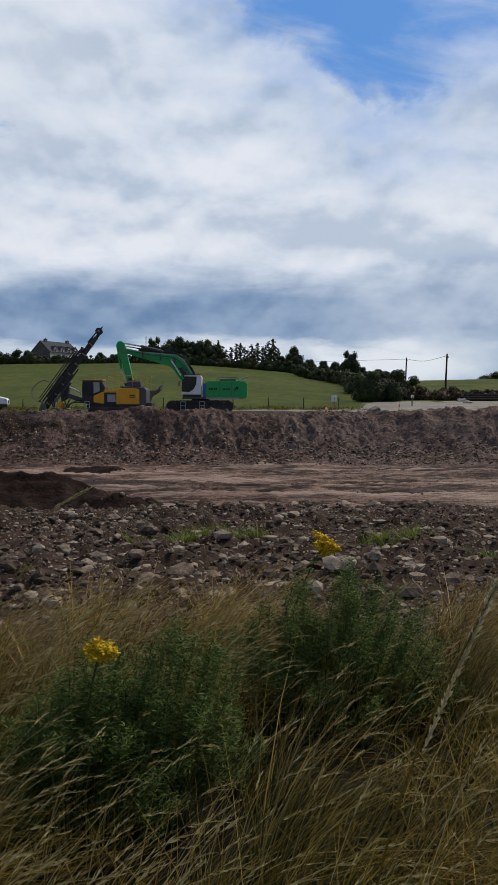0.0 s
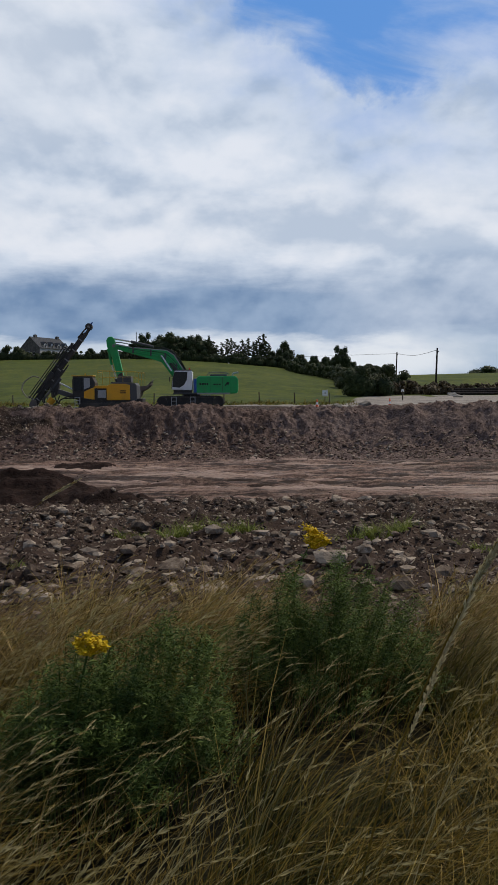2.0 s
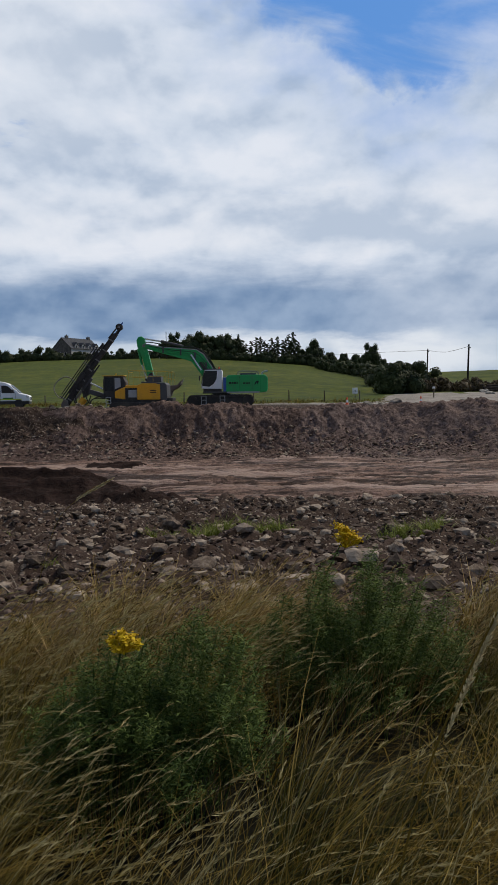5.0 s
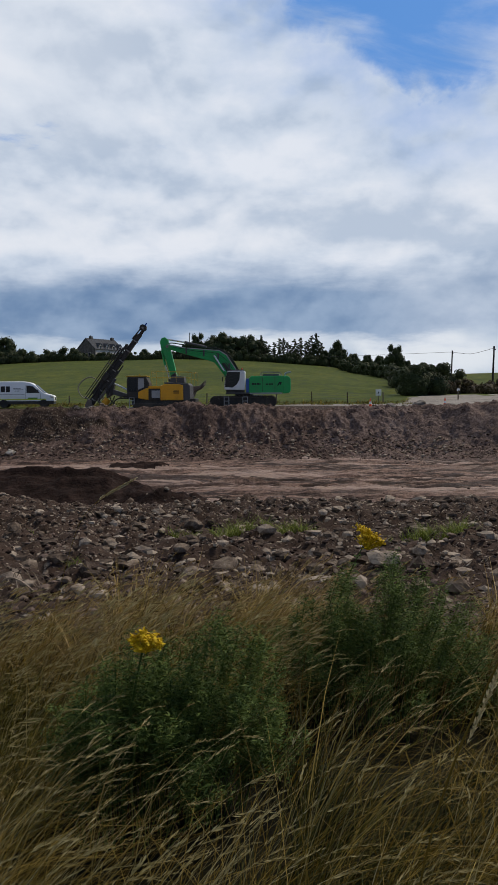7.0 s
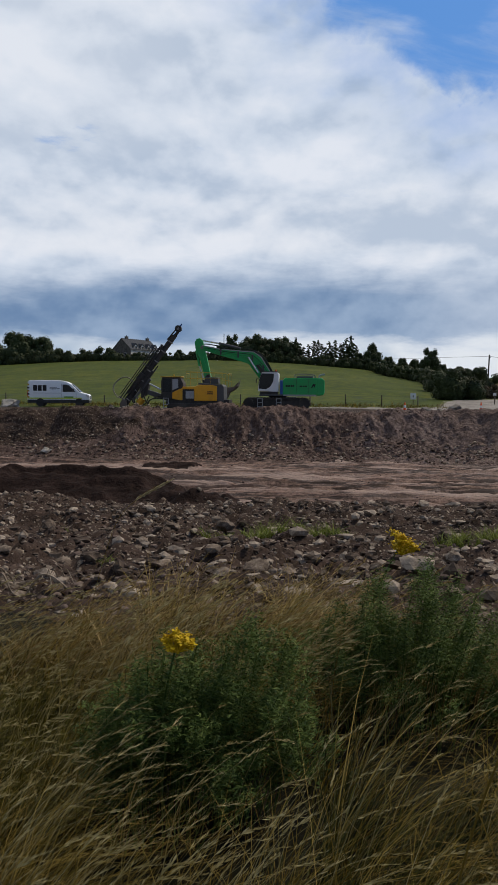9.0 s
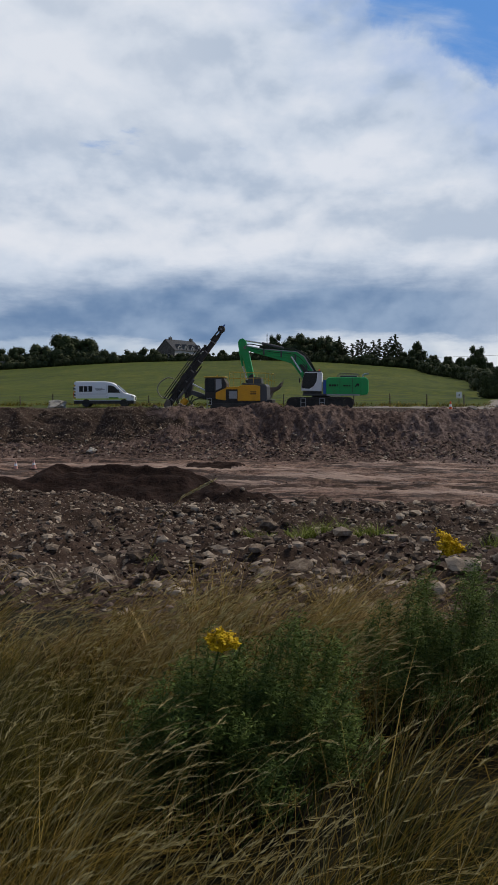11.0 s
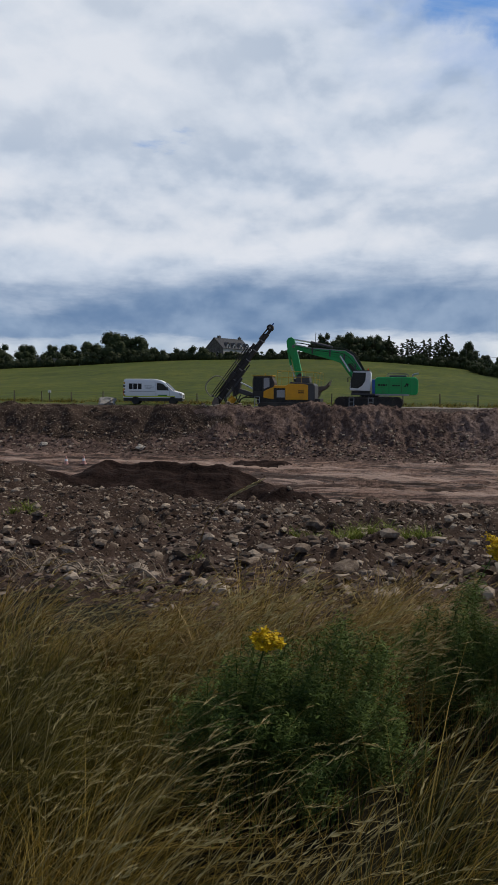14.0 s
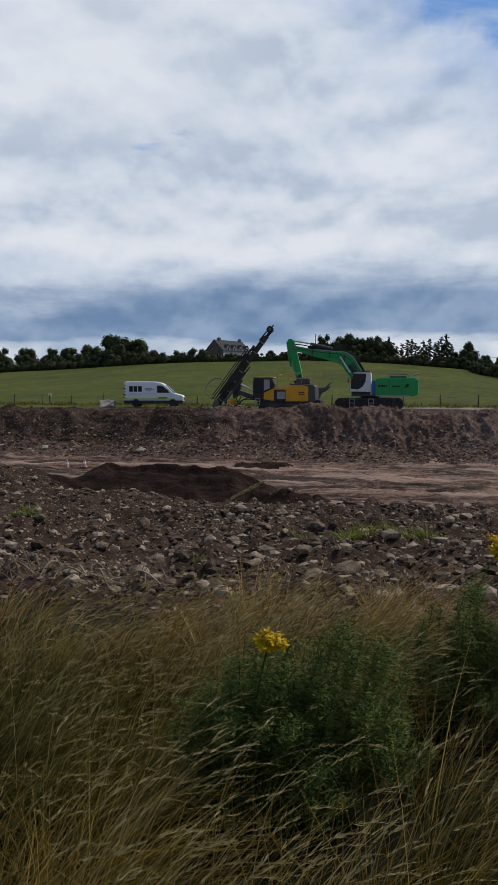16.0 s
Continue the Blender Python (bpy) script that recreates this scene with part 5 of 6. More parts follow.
for k, (d_, r_, sw, sh, kk) in enumerate(BROAD):
    plant(KINDS[kk], d_, r_, (sw * 1.3, sh * 1.12), 47 * k)
for k, (d_, sh) in enumerate(((-2.35, 1.02), (-1.75, 0.7), (-0.95, 0.92), (-0.35, 0.85), (0.2, 0.95), (0.65, 1.0), (1.05, 0.92), (1.5, 1.12), (1.85, 1.2), (2.25, 0.9), (-1.35, 0.8), (-2.05, 0.8), (-0.65, 0.98), (-0.1, 0.75), (0.42, 0.8), (1.28, 0.98), (1.68, 0.9), (2.0, 0.95))):
    plant(CONES[k % 3], d_, 298 - 2 * (k % 3), (1.35, sh * 1.12), 70 * k)
for k_ in KINDS + CONES:
    for o in (*k_.children_recursive, k_):
        bpy.data.objects.remove(o)


def hedge(name, a, b, h, depth, count, size, lab, mat, seed, cat="hedge"):
    """A run of scrub from a to b (x, y), of uneven height."""
    r = np.random.RandomState(seed)
    n = max(6, int(math.hypot(b[0] - a[0], b[1] - a[1]) / (h * 0.2)))
    cs, rs = [], []
    for i in range(n):
        t = (i + r.rand()) / n
        x, y = a[0] + (b[0] - a[0]) * t + r.uniform(-depth, depth) / 2, a[1] + (b[1] - a[1]) * t + r.uniform(-depth, depth) / 2
        rr = h * r.uniform(0.28, 0.5)
        cs.append((x, y, ground_at(x, y) + rr * 0.6))
        rs.append(rr)
        if r.rand() < 0.6:
            cs.append((x + r.uniform(-1, 1) * rr, y, ground_at(x, y) + h * r.uniform(0.5, 0.8)))
            rs.append(rr * 0.6)
    v, f = leaf_cloud(cs, rs, int(count * 1.15), size * 0.95, seed)
    ob = new(name, mesh_of(name, v, f, [mat], smooth_faces=False))
    return tagged(ob, lab, cat, kind="stuff")


def polar(deg, dist):
    return dist * math.tan(radians(deg)), dist


hedge("hedge", polar(-40, 287), polar(-16, 288), 5.8, 3, 20000, 0.8, "dense dark hedge along the top of the pasture", M_HEDGE, 3)
hedge("hedge", polar(-17, 288), polar(-3, 288), 3.6, 2, 11000, 0.7, "clipped dark hedge along the top of the pasture", M_HEDGE, 4)
hedge("hedge", polar(-6, 290), polar(4, 284), 4.6, 4, 10000, 0.8, "tall scrubby hedge under the trees", M_TREE, 5)
hedge("hedge", polar(3.5, 284), polar(8.3, 190), 4.0, 4, 13000, 0.65, "dark scrub running down the pasture's side", M_TREE, 6)
hedge("hedge", polar(7.8, 190), polar(9.4, 110), 3.6, 4, 9000, 0.5, "dark scrub beside the pasture", M_HEDGE, 7)
hedge("bush", polar(8.4, 100), polar(10.9, 104), 4.4, 3, 11000, 0.32, "mass of dark green bushes beside the gravel track", M_TREE, 8, "bush")
hedge("bush", polar(10.4, 106), polar(15.4, 112), 2.3, 2.5, 8000, 0.34, "brownish scrub along the lane", M_BROWN, 9, "bush")
hedge("bush", polar(8.6, 118), polar(12.0, 121), 4.6, 3, 6000, 0.36, "dark scrub behind the lane", M_HEDGE, 12, "bush")
hedge("dry_verge", polar(14.6, 104), polar(24, 112), 1.7, 2, 6000, 0.4, "tawny dry grass on the lane's bank", M_BROWN, 10, "grass")


def timber(x, y, length, turn, r, lift):
    t = new("log", bpy.data.meshes.new("log"))
    bm = rodded((-length / 2, 0, 0), (length / 2, 0, 0), r, r * 0.85, 10)
    bm.to_mesh(t.data)
    bm.free()
    t.data.materials.append(M_POLE)
    t.matrix_basis = pose(x, y, ground_at(x, y) + lift, 0, 0, turn)
    return tagged(t, "dark timber log lying in a stack by the lane", "log", "logs by the lane")


for k in range(5):
    timber(33.0 + 0.8 * (k % 2), 102 + 0.4 * k, 9.0 - 0.6 * k, 3 * k - 4, 0.19, 0.19 + 0.3 * (k // 2))


# ---------------------------------------------------------------- bank top grass, in front
R = np.random.RandomState(7)


def blades(px, py, h, lean, turn, width, curl, seg=4):
    """Bent tapering blades: arrays of base x, y, height, lean (share of height), direction, width, curl."""
    n = len(px)
    pz = height(px, py) - 0.03
    t = np.linspace(0, 1, seg + 1)[None, :]
    out = lean[:, None] * h[:, None] * (t * (1 - curl[:, None]) + curl[:, None] * t ** 2.2)
    up = h[:, None] * (t - 0.28 * np.minimum(lean[:, None], 1.2) * t ** 2.5)
    cx_ = px[:, None] + np.cos(turn)[:, None] * out
    cy_ = py[:, None] + np.sin(turn)[:, None] * out
    cz_ = pz[:, None] + up
    yaw = turn + np.pi / 2 + R.uniform(-0.9, 0.9, n)
    w = width[:, None] * (1 - 0.92 * t ** 1.5) / 2
    dx, dy = np.cos(yaw)[:, None] * w, np.sin(yaw)[:, None] * w
    left = np.stack([cx_ - dx, cy_ - dy, cz_], -1)
    right = np.stack([cx_ + dx, cy_ + dy, cz_], -1)
    verts = np.stack([left, right], 2).reshape(n, -1, 3)
    base = np.arange(n)[:, None] * (2 * (seg + 1)) + 2 * np.arange(seg)[None, :]
    faces = np.stack([base, base + 1, base + 3, base + 2], -1).reshape(-1, 4)
    return verts.reshape(-1, 3), faces, np.stack([cx_, cy_, cz_], -1)


def scatter(n, y0, y1, power=1.0):
    """Points over the fan of bank that the camera looks across, thinning with distance."""
    y = y0 + (y1 - y0) * R.rand(n) ** power
    deg = R.uniform(-36, 24, n)
    return y * np.tan(np.radians(deg)), y


GRASS_EDGE = ((-36, 4.9), (-26, 5.2), (-18, 5.7), (-12, 6.1), (-6, 5.9), (0, 5.6), (6, 5.1), (12, 4.8), (18, 6.2), (26, 6.6))


def hollow(x, y):
    """Where the grass stays short and sparse, on the near side of each thistle clump."""
    deg = np.degrees(np.arctan2(x, y))
    one = smooth(deg, -18, -14) * (1 - smooth(deg, -3, 0)) * smooth(y, 1.55, 1.8) * (1 - smooth(y, 3.0, 3.3))
    two = smooth(deg, 2, 4) * (1 - smooth(deg, 13, 15)) * smooth(y, 2.1, 2.5) * (1 - smooth(y, 4.0, 4.3))
    return np.maximum(one, two)


def keep_grass(x, y, close=False):
    deg = np.degrees(np.arctan2(x, y))
    lim = shape(deg, GRASS_EDGE) + 2.4 * fbm(x / 0.8, y / 0.8, 3, 88)
    clear = (((x + 0.50) / 0.52) ** 2 + ((y - 2.75) / 0.68) ** 2 > 1) & (((x - 0.42) / 0.62) ** 2 + ((y - 3.85) / 0.65) ** 2 > 1)
    thick = fbm(x / 0.45, y / 0.45, 3, 141) > -0.02 + 0.06 * smooth(x, -0.45, -0.05) * (1 - smooth(x, 1.3, 1.9)) * smooth(y, 1.2, 1.6) * (1 - smooth(y, 3.2, 3.8)) - 0.42 * (1 - smooth(x, -0.45, -0.05) * (1 - smooth(x, 1.3, 1.9)) * (1 - smooth(y, 3.2, 3.8)))
    sparse = R.rand(len(x)) > 0.35 * hollow(x, y)
    if close:
        return (y < lim) & clear
    return (y < lim) & sparse & (thick | (R.rand(len(x)) < 0.28)) & (clear | (R.rand(len(x)) < 0.05))


def sward(name, count, tint, mat, lo, hi, wid, label, seed, y0=0.95, y1=8.6, power=0.8):
    x, y = scatter(count, y0, y1, power)
    patch = fbm(x / 0.9, y / 0.9, 3, 123) + 0.25 * (R.rand(count) - 0.5)
    ok = keep_grass(x, y, mat is M_UNDER) & ((patch > 0.02 + (-0.20 + 0.53 * smooth(x, -0.75, 0.12) - 0.36 * smooth(x, 0.2, 0.65)) * (1 - smooth(y, 2.4, 3.8)) - 0.12 * smooth(y, 3.5, 5.0)) == tint if tint is not None else True)
    x, y = x[ok], y[ok]
    n = len(x)
    tall = 1.0 + 0.75 * fbm(x / 0.6, y / 0.6, 2, 45) + 0.55 * fbm(x / 0.2, y / 0.2, 2, 46) - 0.40 * smooth(y, 4.0, 7.0)
    h = R.uniform(lo, hi, n) * tall
    h = np.minimum(h, 0.55 + 0.28 * y)
    h = np.minimum(h, 1.1 - 0.68 * hollow(x, y) + 0.12 * R.rand(n))
    lean = R.uniform(0.4, 1.35, n)
    turn = R.normal(0.1, 0.6, n) + 3.4 * fbm(x / 0.55, y / 0.55, 2, 131) + 2.2 * fbm(x / 0.17, y / 0.17, 2, 132)
    v, f, _ = blades(x, y, h, lean, turn, R.uniform(wid[0], wid[1], n) * (1 + 0.24 * y + 0.5 * smooth(y, 3.2, 5.0)), R.uniform(0.4, 1.0, n), 3)
    return tagged(new(name, mesh_of(name, v, f, [mat])), label, "grass", kind="stuff")


sward("dry_grass", 52000, True, M_STRAW, 0.34, 0.72, (0.0020, 0.0040), "wind-bent dry straw-coloured grass on the bank", 1)
sward("green_grass", 84000, False, M_GREEN, 0.30, 0.66, (0.0022, 0.0046), "wind-bent olive green grass on the bank", 2)
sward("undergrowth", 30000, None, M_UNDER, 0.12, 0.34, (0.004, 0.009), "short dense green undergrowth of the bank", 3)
sward("straw_fringe", 11000, None, M_FRINGE, 0.40, 0.75, (0.003, 0.005), "pale dry grass fringe at the bank's edge", 4, 4.2, 8.6, 1.0)
# the same sward, thinner, over the rest of the bank's top
for nm, mt, cnt, lb in (("bank_grass", M_GREEN, 44000, "olive green grass over the bank's top"), ("bank_straw", M_STRAW, 36000, "dry straw-coloured grass over the bank's top")):
    x_, y_ = R.uniform(-10, 9, cnt), R.uniform(-4, 8.4, cnt)
    deg_ = np.degrees(np.arctan2(x_, y_))
    near = np.hypot(x_, y_) < 0.95
    keep_ = keep_grass(x_, y_) & ~((deg_ > -36) & (deg_ < 24) & (y_ > 0)) & ~near
    x_, y_ = x_[keep_], y_[keep_]
    m_ = len(x_)
    v_, f_, _ = blades(x_, y_, R.uniform(0.25, 0.6, m_), R.uniform(0.25, 0.9, m_), R.normal(0.15, 0.75, m_), R.uniform(0.006, 0.012, m_), R.uniform(0.4, 1, m_), 2)
    tagged(new(nm, mesh_of(nm, v_, f_, [mt])), lb, "grass", kind="stuff")
tx_, ty_ = R.uniform(-1, 1, 2600), R.uniform(-1, 0.95, 2600)
v_, f_, _ = blades(tx_, ty_, R.uniform(0.08, 0.22, 2600), R.uniform(0.2, 0.8, 2600), R.normal(0.15, 0.8, 2600), R.uniform(0.005, 0.01, 2600), R.uniform(0.4, 1, 2600), 2)
tagged(new("trodden_grass", mesh_of("trodden_grass", v_, f_, [M_GREEN])), "short trodden green grass at the viewpoint", "grass", kind="stuff")


def seed_heads(name, count, y0, y1, label, mat):
    """Flowering stems with feathery heads, leaning with the wind."""
    x, y = scatter(count, y0, y1, 0.9)
    ok = keep_grass(x, y)
    x, y = x[ok], y[ok]
    n = len(x)
    h = R.uniform(0.55, 0.95, n) * (1 - 0.25 * smooth(y, 4.5, 7.5))
    h = np.minimum(h, 0.50 + 0.30 * y)
    lean, turn = R.uniform(0.35, 0.85, n), R.normal(0.1, 0.45, n) + 1.6 * fbm(x / 0.55, y / 0.55, 2, 131)
    v, f, path = blades(x, y, h, lean, turn, np.full(n, 0.0032), R.uniform(0.6, 1, n), 7)
    verts, faces, k = [v], [f], len(v)
    tip, pre = path[:, -1], path[:, -2]
    d = tip - pre
    d /= np.linalg.norm(d, axis=1)[:, None]
    length = R.uniform(0.09, 0.19, n)
    droop = np.array([0.0, 0, -1.0])
    for j in range(24):
        t = (j + R.rand(n)) / 24
        axis = tip - d * (length * (1 - t) * 0.8)[:, None] + droop * (length * 0.18 * t ** 2)[:, None]
        ang = R.normal(size=(n, 3))
        u = d + 0.30 * ang / np.linalg.norm(ang, axis=1)[:, None] + droop * 0.12 * t[:, None]
        u /= np.linalg.norm(u, axis=1)[:, None]
        w = np.cross(u, R.normal(size=(n, 3)))
        w /= np.linalg.norm(w, axis=1)[:, None] + 1e-9
        s = ((0.010 + 0.013 * R.rand(n)) * (1 + 0.7 * smooth(y, 3.0, 5.5)))[:, None] * (1.15 - 0.6 * t)[:, None]
        p0 = axis
        quad = np.stack([p0, p0 + u * s * 0.55 + w * s * 0.10, p0 + u * s * 1.2, p0 + u * s * 0.55 - w * s * 0.10], 1)
        verts.append(quad.reshape(-1, 3))
        faces.append(np.arange(n * 4).reshape(-1, 4) + k)
        k += n * 4
    return tagged(new(name, mesh_of(name, np.concatenate(verts), np.concatenate(faces), [mat])), label, "grass", kind="stuff")


seed_heads("seeding_grass", 2300, 1.15, 4.6, "pale feathery seed heads bending over the grass", M_SEED)
seed_heads("far_seeding_grass", 1900, 4.0, 8.2, "fine dry seed heads at the bank's edge", M_FRINGE)


def tall_stalk(points, head, r, label, stem=0.75):
    """One long stem with a dense spike of seed along its last part; points are its bends."""
    base = Vector(points[0])
    st = thing("grass_stalk", base.x, base.y, base.z, 0, label, "grass stalk")
    pts = [Vector(p) - base for p in points]
    part("stem", hosed(pts, r * stem, 5), M_STRAW, st)
    line = []
    for a_, b_ in zip(pts, pts[1:]):
        line += [a_.lerp(b_, q / 24) for q in range(24)]
    line = line[int(len(line) * (1 - head)):]
    vs, fs = [], []
    rnd = random.Random(len(points))
    for i, p in enumerate(line):
        d = (line[min(i + 1, len(line) - 1)] - line[max(i - 1, 0)]).normalized()
        fat = math.sin(math.pi * (0.12 + 0.83 * i / len(line))) ** 0.6
        for _ in range(26):
            u = (d * 0.9 + Vector((rnd.gauss(0, 1), rnd.gauss(0, 1), rnd.gauss(0, 1))).normalized() * 0.5).normalized()
            w = u.cross(Vector((rnd.gauss(0, 1), rnd.gauss(0, 1), rnd.gauss(0, 1)))).normalized()
            s = r * rnd.uniform(3.5, 7.0) * fat
            q = p + d * rnd.uniform(-0.012, 0.012)
            k = len(vs)
            vs += [q, q + u * s * 0.5 + w * s * 0.17, q + u * s * 1.1, q + u * s * 0.5 - w * s * 0.17]
            fs.append((k, k + 1, k + 2, k + 3))
    sp = new("seed_spike", mesh_of("seed_spike", [tuple(v) for v in vs], fs, [M_SPIKE]))
    sp.parent = st
    return tagged(sp, "pale dense seed spike") and st


tall_stalk([(0.06, 0.95, -0.02), (0.14, 0.98, 0.75), (0.21, 1.02, 1.12), (0.36, 1.08, 1.42), (0.43, 1.10, 1.52)], 0.42, 0.0021, "tall bent grass stalk with a long pale seed spike")
tall_stalk([(-0.70, 1.95, -0.05), (-0.66, 1.93, 0.9), (-0.58, 1.93, 1.30), (-0.50, 1.93, 1.42), (-0.41, 1.93, 1.47)], 0.26, 0.0014, "tall thin grass stalk with a drooping pale spike", 0.5)


def thistle_bush(x, y, spread_, tall, stems, seed, label, mat):
    b = thing("thistle_bush", x, y, ground_at(x, y) - 0.03, 0, label, "bush", "thistles on the bank")
    r = np.random.RandomState(seed)
    vs, fs, k = [], [], 0
    bm = bmesh.new()
    for i in range(stems):
        a_, q = r.uniform(0, 6.283), r.rand() ** 0.5
        bx, by = math.cos(a_) * q * spread_ * 0.75, math.sin(a_) * q * spread_ * 0.6
        h = tall * (1 - 0.45 * q ** 2) * r.uniform(0.55, 1.05)
        tx, ty = bx * 1.5 + 0.12 * h + r.normal() * 0.07, by * 1.4 + r.normal() * 0.07
        bot, top_ = np.array([bx, by, 0.0]), np.array([tx, ty, h])
        hose(bm, [tuple(bot), tuple((bot + top_) / 2 + np.array([-0.015, 0, 0.02])), tuple(top_)], 0.0022, 4, 3)
        n = int((260 if by < 0 and abs(bx) < 0.5 * spread_ else 460) * h / 0.8)
        low_ = 0.80 if by < 0 and abs(bx) < 0.5 * spread_ else 0.50
        t = low_ + (1.02 - low_) * r.rand(n) ** 0.8
        p = bot + (top_ - bot) * t[:, None] + r.normal(size=(n, 3)) * 0.022
        ang = r.uniform(0, 6.283, n)
        el_ = r.uniform(0.0, 0.9, n)
        u = np.stack([np.cos(ang) * np.cos(el_), np.sin(ang) * np.cos(el_), np.sin(el_)], -1)
        w = np.cross(u, np.array([0, 0, 1.0]) + 0.5 * r.normal(size=(n, 3)))
        w /= np.linalg.norm(w, axis=1)[:, None] + 1e-9
        s = (r.uniform(0.016, 0.050, n) * (1.15 - 0.45 * t))[:, None]
        bend = np.array([0, 0, -0.28])
        q4 = np.stack([p, p + u * s * 0.5 + w * s * 0.095, p + u * s + bend * s * 0.6, p + u * s * 0.5 - w * s * 0.095], 1)
        vs.append(q4.reshape(-1, 3))
        fs.append(np.arange(n * 4).reshape(-1, 4) + k)
        k += n * 4
    tagged(part("stem", bm, mat, b), kind="stuff")
    lv = new("foliage", mesh_of("foliage", np.concatenate(vs), np.concatenate(fs), [mat]))
    lv.parent = b
    tagged(lv, "narrow prickly dark green leaves", kind="stuff")
    return b


thistle_bush(-0.66, 2.85, 0.29, 0.84, 105, 5, "dense dark green thistle clump in the grass", M_THISTLE)
thistle_bush(-0.42, 3.0, 0.30, 0.86, 105, 6, "green thistle clump in the grass", M_THISTLE)
thistle_bush(0.48, 4.05, 0.46, 0.96, 135, 7, "tall blue-green thistle clump near the bank's edge", M_THISTLE)
thistle_bush(0.08, 4.3, 0.26, 0.82, 34, 8, "loose thistle clump near the bank's edge", M_THISTLE)


def ragwort(points, wide, seed, label, dome=1.0, tip=0.0):
    base = Vector(points[0])
    g = thing("ragwort", base.x, base.y, base.z, 0, label, "wildflower", "ragwort plants")
    rnd = random.Random(seed)
    pts = [Vector(p) - base for p in points]
    part("stem", hosed(pts, 0.004, 6), M_THISTLE, g)
    top_ = pts[-1]
    bm = bmesh.new()
    bunches = []
    for i in range(13):
        a_, q = rnd.uniform(0, 6.283), rnd.random() ** 0.5
        bunches.append(top_ + Vector((math.cos(a_) * q * wide * 0.5, math.sin(a_) * q * wide * 0.5, dome * wide * (0.16 - 0.34 * q * q + rnd.uniform(-0.16, 0.10)))))
    for i in range(560):
        c = bunches[i % 13] + Vector((rnd.gauss(0, 0.10), rnd.gauss(0, 0.10), rnd.gauss(0, 0.05) * dome)) * wide
        c.x -= tip * (c.z - top_.z)
        rr = rnd.uniform(0.004, 0.007) * (1 + wide)
        tilt = Matrix.Translation(c) @ Euler((rnd.uniform(-0.7, 0.7), rnd.uniform(-0.7, 0.7), 0)).to_matrix().to_4x4()
        bmesh.ops.create_cone(bm, cap_ends=True, segments=7, radius1=rr * 0.35, radius2=rr, depth=rr * 0.7, matrix=tilt)
        if i % 9 == 0:
            rod(bm, tuple(top_ - Vector((0, 0, wide * 0.5))), tuple(c), 0.0015, sides=4)
    tagged(part("flower_head", bm, M_RAG, g, "bright yellow flat-topped flower cluster"), kind="stuff")
    vs, fs = [], []
    for i in range(46):
        t = rnd.uniform(0.35, 0.92) * (len(pts) - 1)
        j = int(t)
        p = pts[j].lerp(pts[j + 1], t - j)
        a_ = rnd.uniform(0, 6.283)
        u = Vector((math.cos(a_), math.sin(a_), rnd.uniform(-0.2, 0.7))).normalized()
        w = u.cross(Vector((0, 0, 1))).normalized()
        s = rnd.uniform(0.025, 0.06)
        k = len(vs)
        vs += [p, p + u * s * 0.6 + w * s * 0.2, p + u * s - Vector((0, 0, s * 0.3)), p + u * s * 0.6 - w * s * 0.2]
        fs.append((k, k + 1, k + 2, k + 3))
    lv = new("foliage", mesh_of("foliage", [tuple(v) for v in vs], fs, [M_THISTLE]))
    lv.parent = g
    tagged(lv, kind="stuff")
    return g


ragwort([(-0.66, 2.72, -0.08), (-0.63, 2.75, 0.4), (-0.565, 2.78, 0.75)], 0.105, 3, "yellow ragwort in flower above the thistles", 1.0, 0.15)
ragwort([(0.20, 4.55, -0.25), (0.27, 4.55, 0.35), (0.46, 4.55, 0.80)], 0.16, 4, "tall yellow ragwort in flower at the bank's edge", 1.7, 0.35)


# ---------------------------------------------------------------- weeds among the rubble
def weed_tuft(x, y, wide, tall, n, seed, label):
    r = np.random.RandomState(seed)
    k = max(3, n // 45)
    ca, cq = r.uniform(0, 6.283, k), r.rand(k) ** 0.6
    cx_, cy_ = np.cos(ca) * cq * wide, np.sin(ca) * cq * wide * 0.8
    pick = r.randint(0, k, n)
    px, py = x + cx_[pick] + r.normal(0, 0.07, n), y + cy_[pick] + r.normal(0, 0.07, n)
    v, f, _ = blades(px, py, r.uniform(0.3, 1, n) * tall * (0.6 + 0.6 * r.rand(k))[pick], r.uniform(0.4, 1.3, n), r.uniform(0, 6.283, n), r.uniform(0.010, 0.022, n), r.uniform(0.3, 1, n), 3)
    return tagged(new("weed_tuft", mesh_of("weed_tuft", v, f, [M_WEED])), label, "weed", "weeds on the rubble")


def weedy(deg, d, wide, tall, n, seed, label):
    x, y = polar(deg, d)
    return weed_tuft(x, y, wide * 1.15, tall * 1.5, int(n * 0.9), seed, label)


for k, (dg, ds, wd, tl, nn) in enumerate(((-4.6, 15.6, 0.45, 0.30, 420), (-3.4, 17.2, 0.45, 0.34, 420), (-8.3, 15.8, 0.28, 0.25, 170), (0.2, 15.5, 0.5, 0.26, 300), (1.3, 16.5, 0.4, 0.3, 260), (7.0, 13.6, 0.32, 0.22, 170),
                                          (12.2, 15.0, 0.75, 0.30, 560), (9.8, 14.6, 0.45, 0.24, 260), (-29.6, 16.4, 0.36, 0.26, 330), (-20.0, 15.5, 0.22, 0.2, 90), (-17.2, 11.2, 0.2, 0.14, 60), (17.5, 13.5, 0.4, 0.24, 200))):
    weedy(dg, ds, wd, tl, nn, 60 + k, "fresh green weed tuft among the stones")


M_ROOT = surface("dead_root", ((0.14, 0.108, 0.075), (0.26, 0.205, 0.15), (0.40, 0.33, 0.25)), 3.0, bump=0.3)


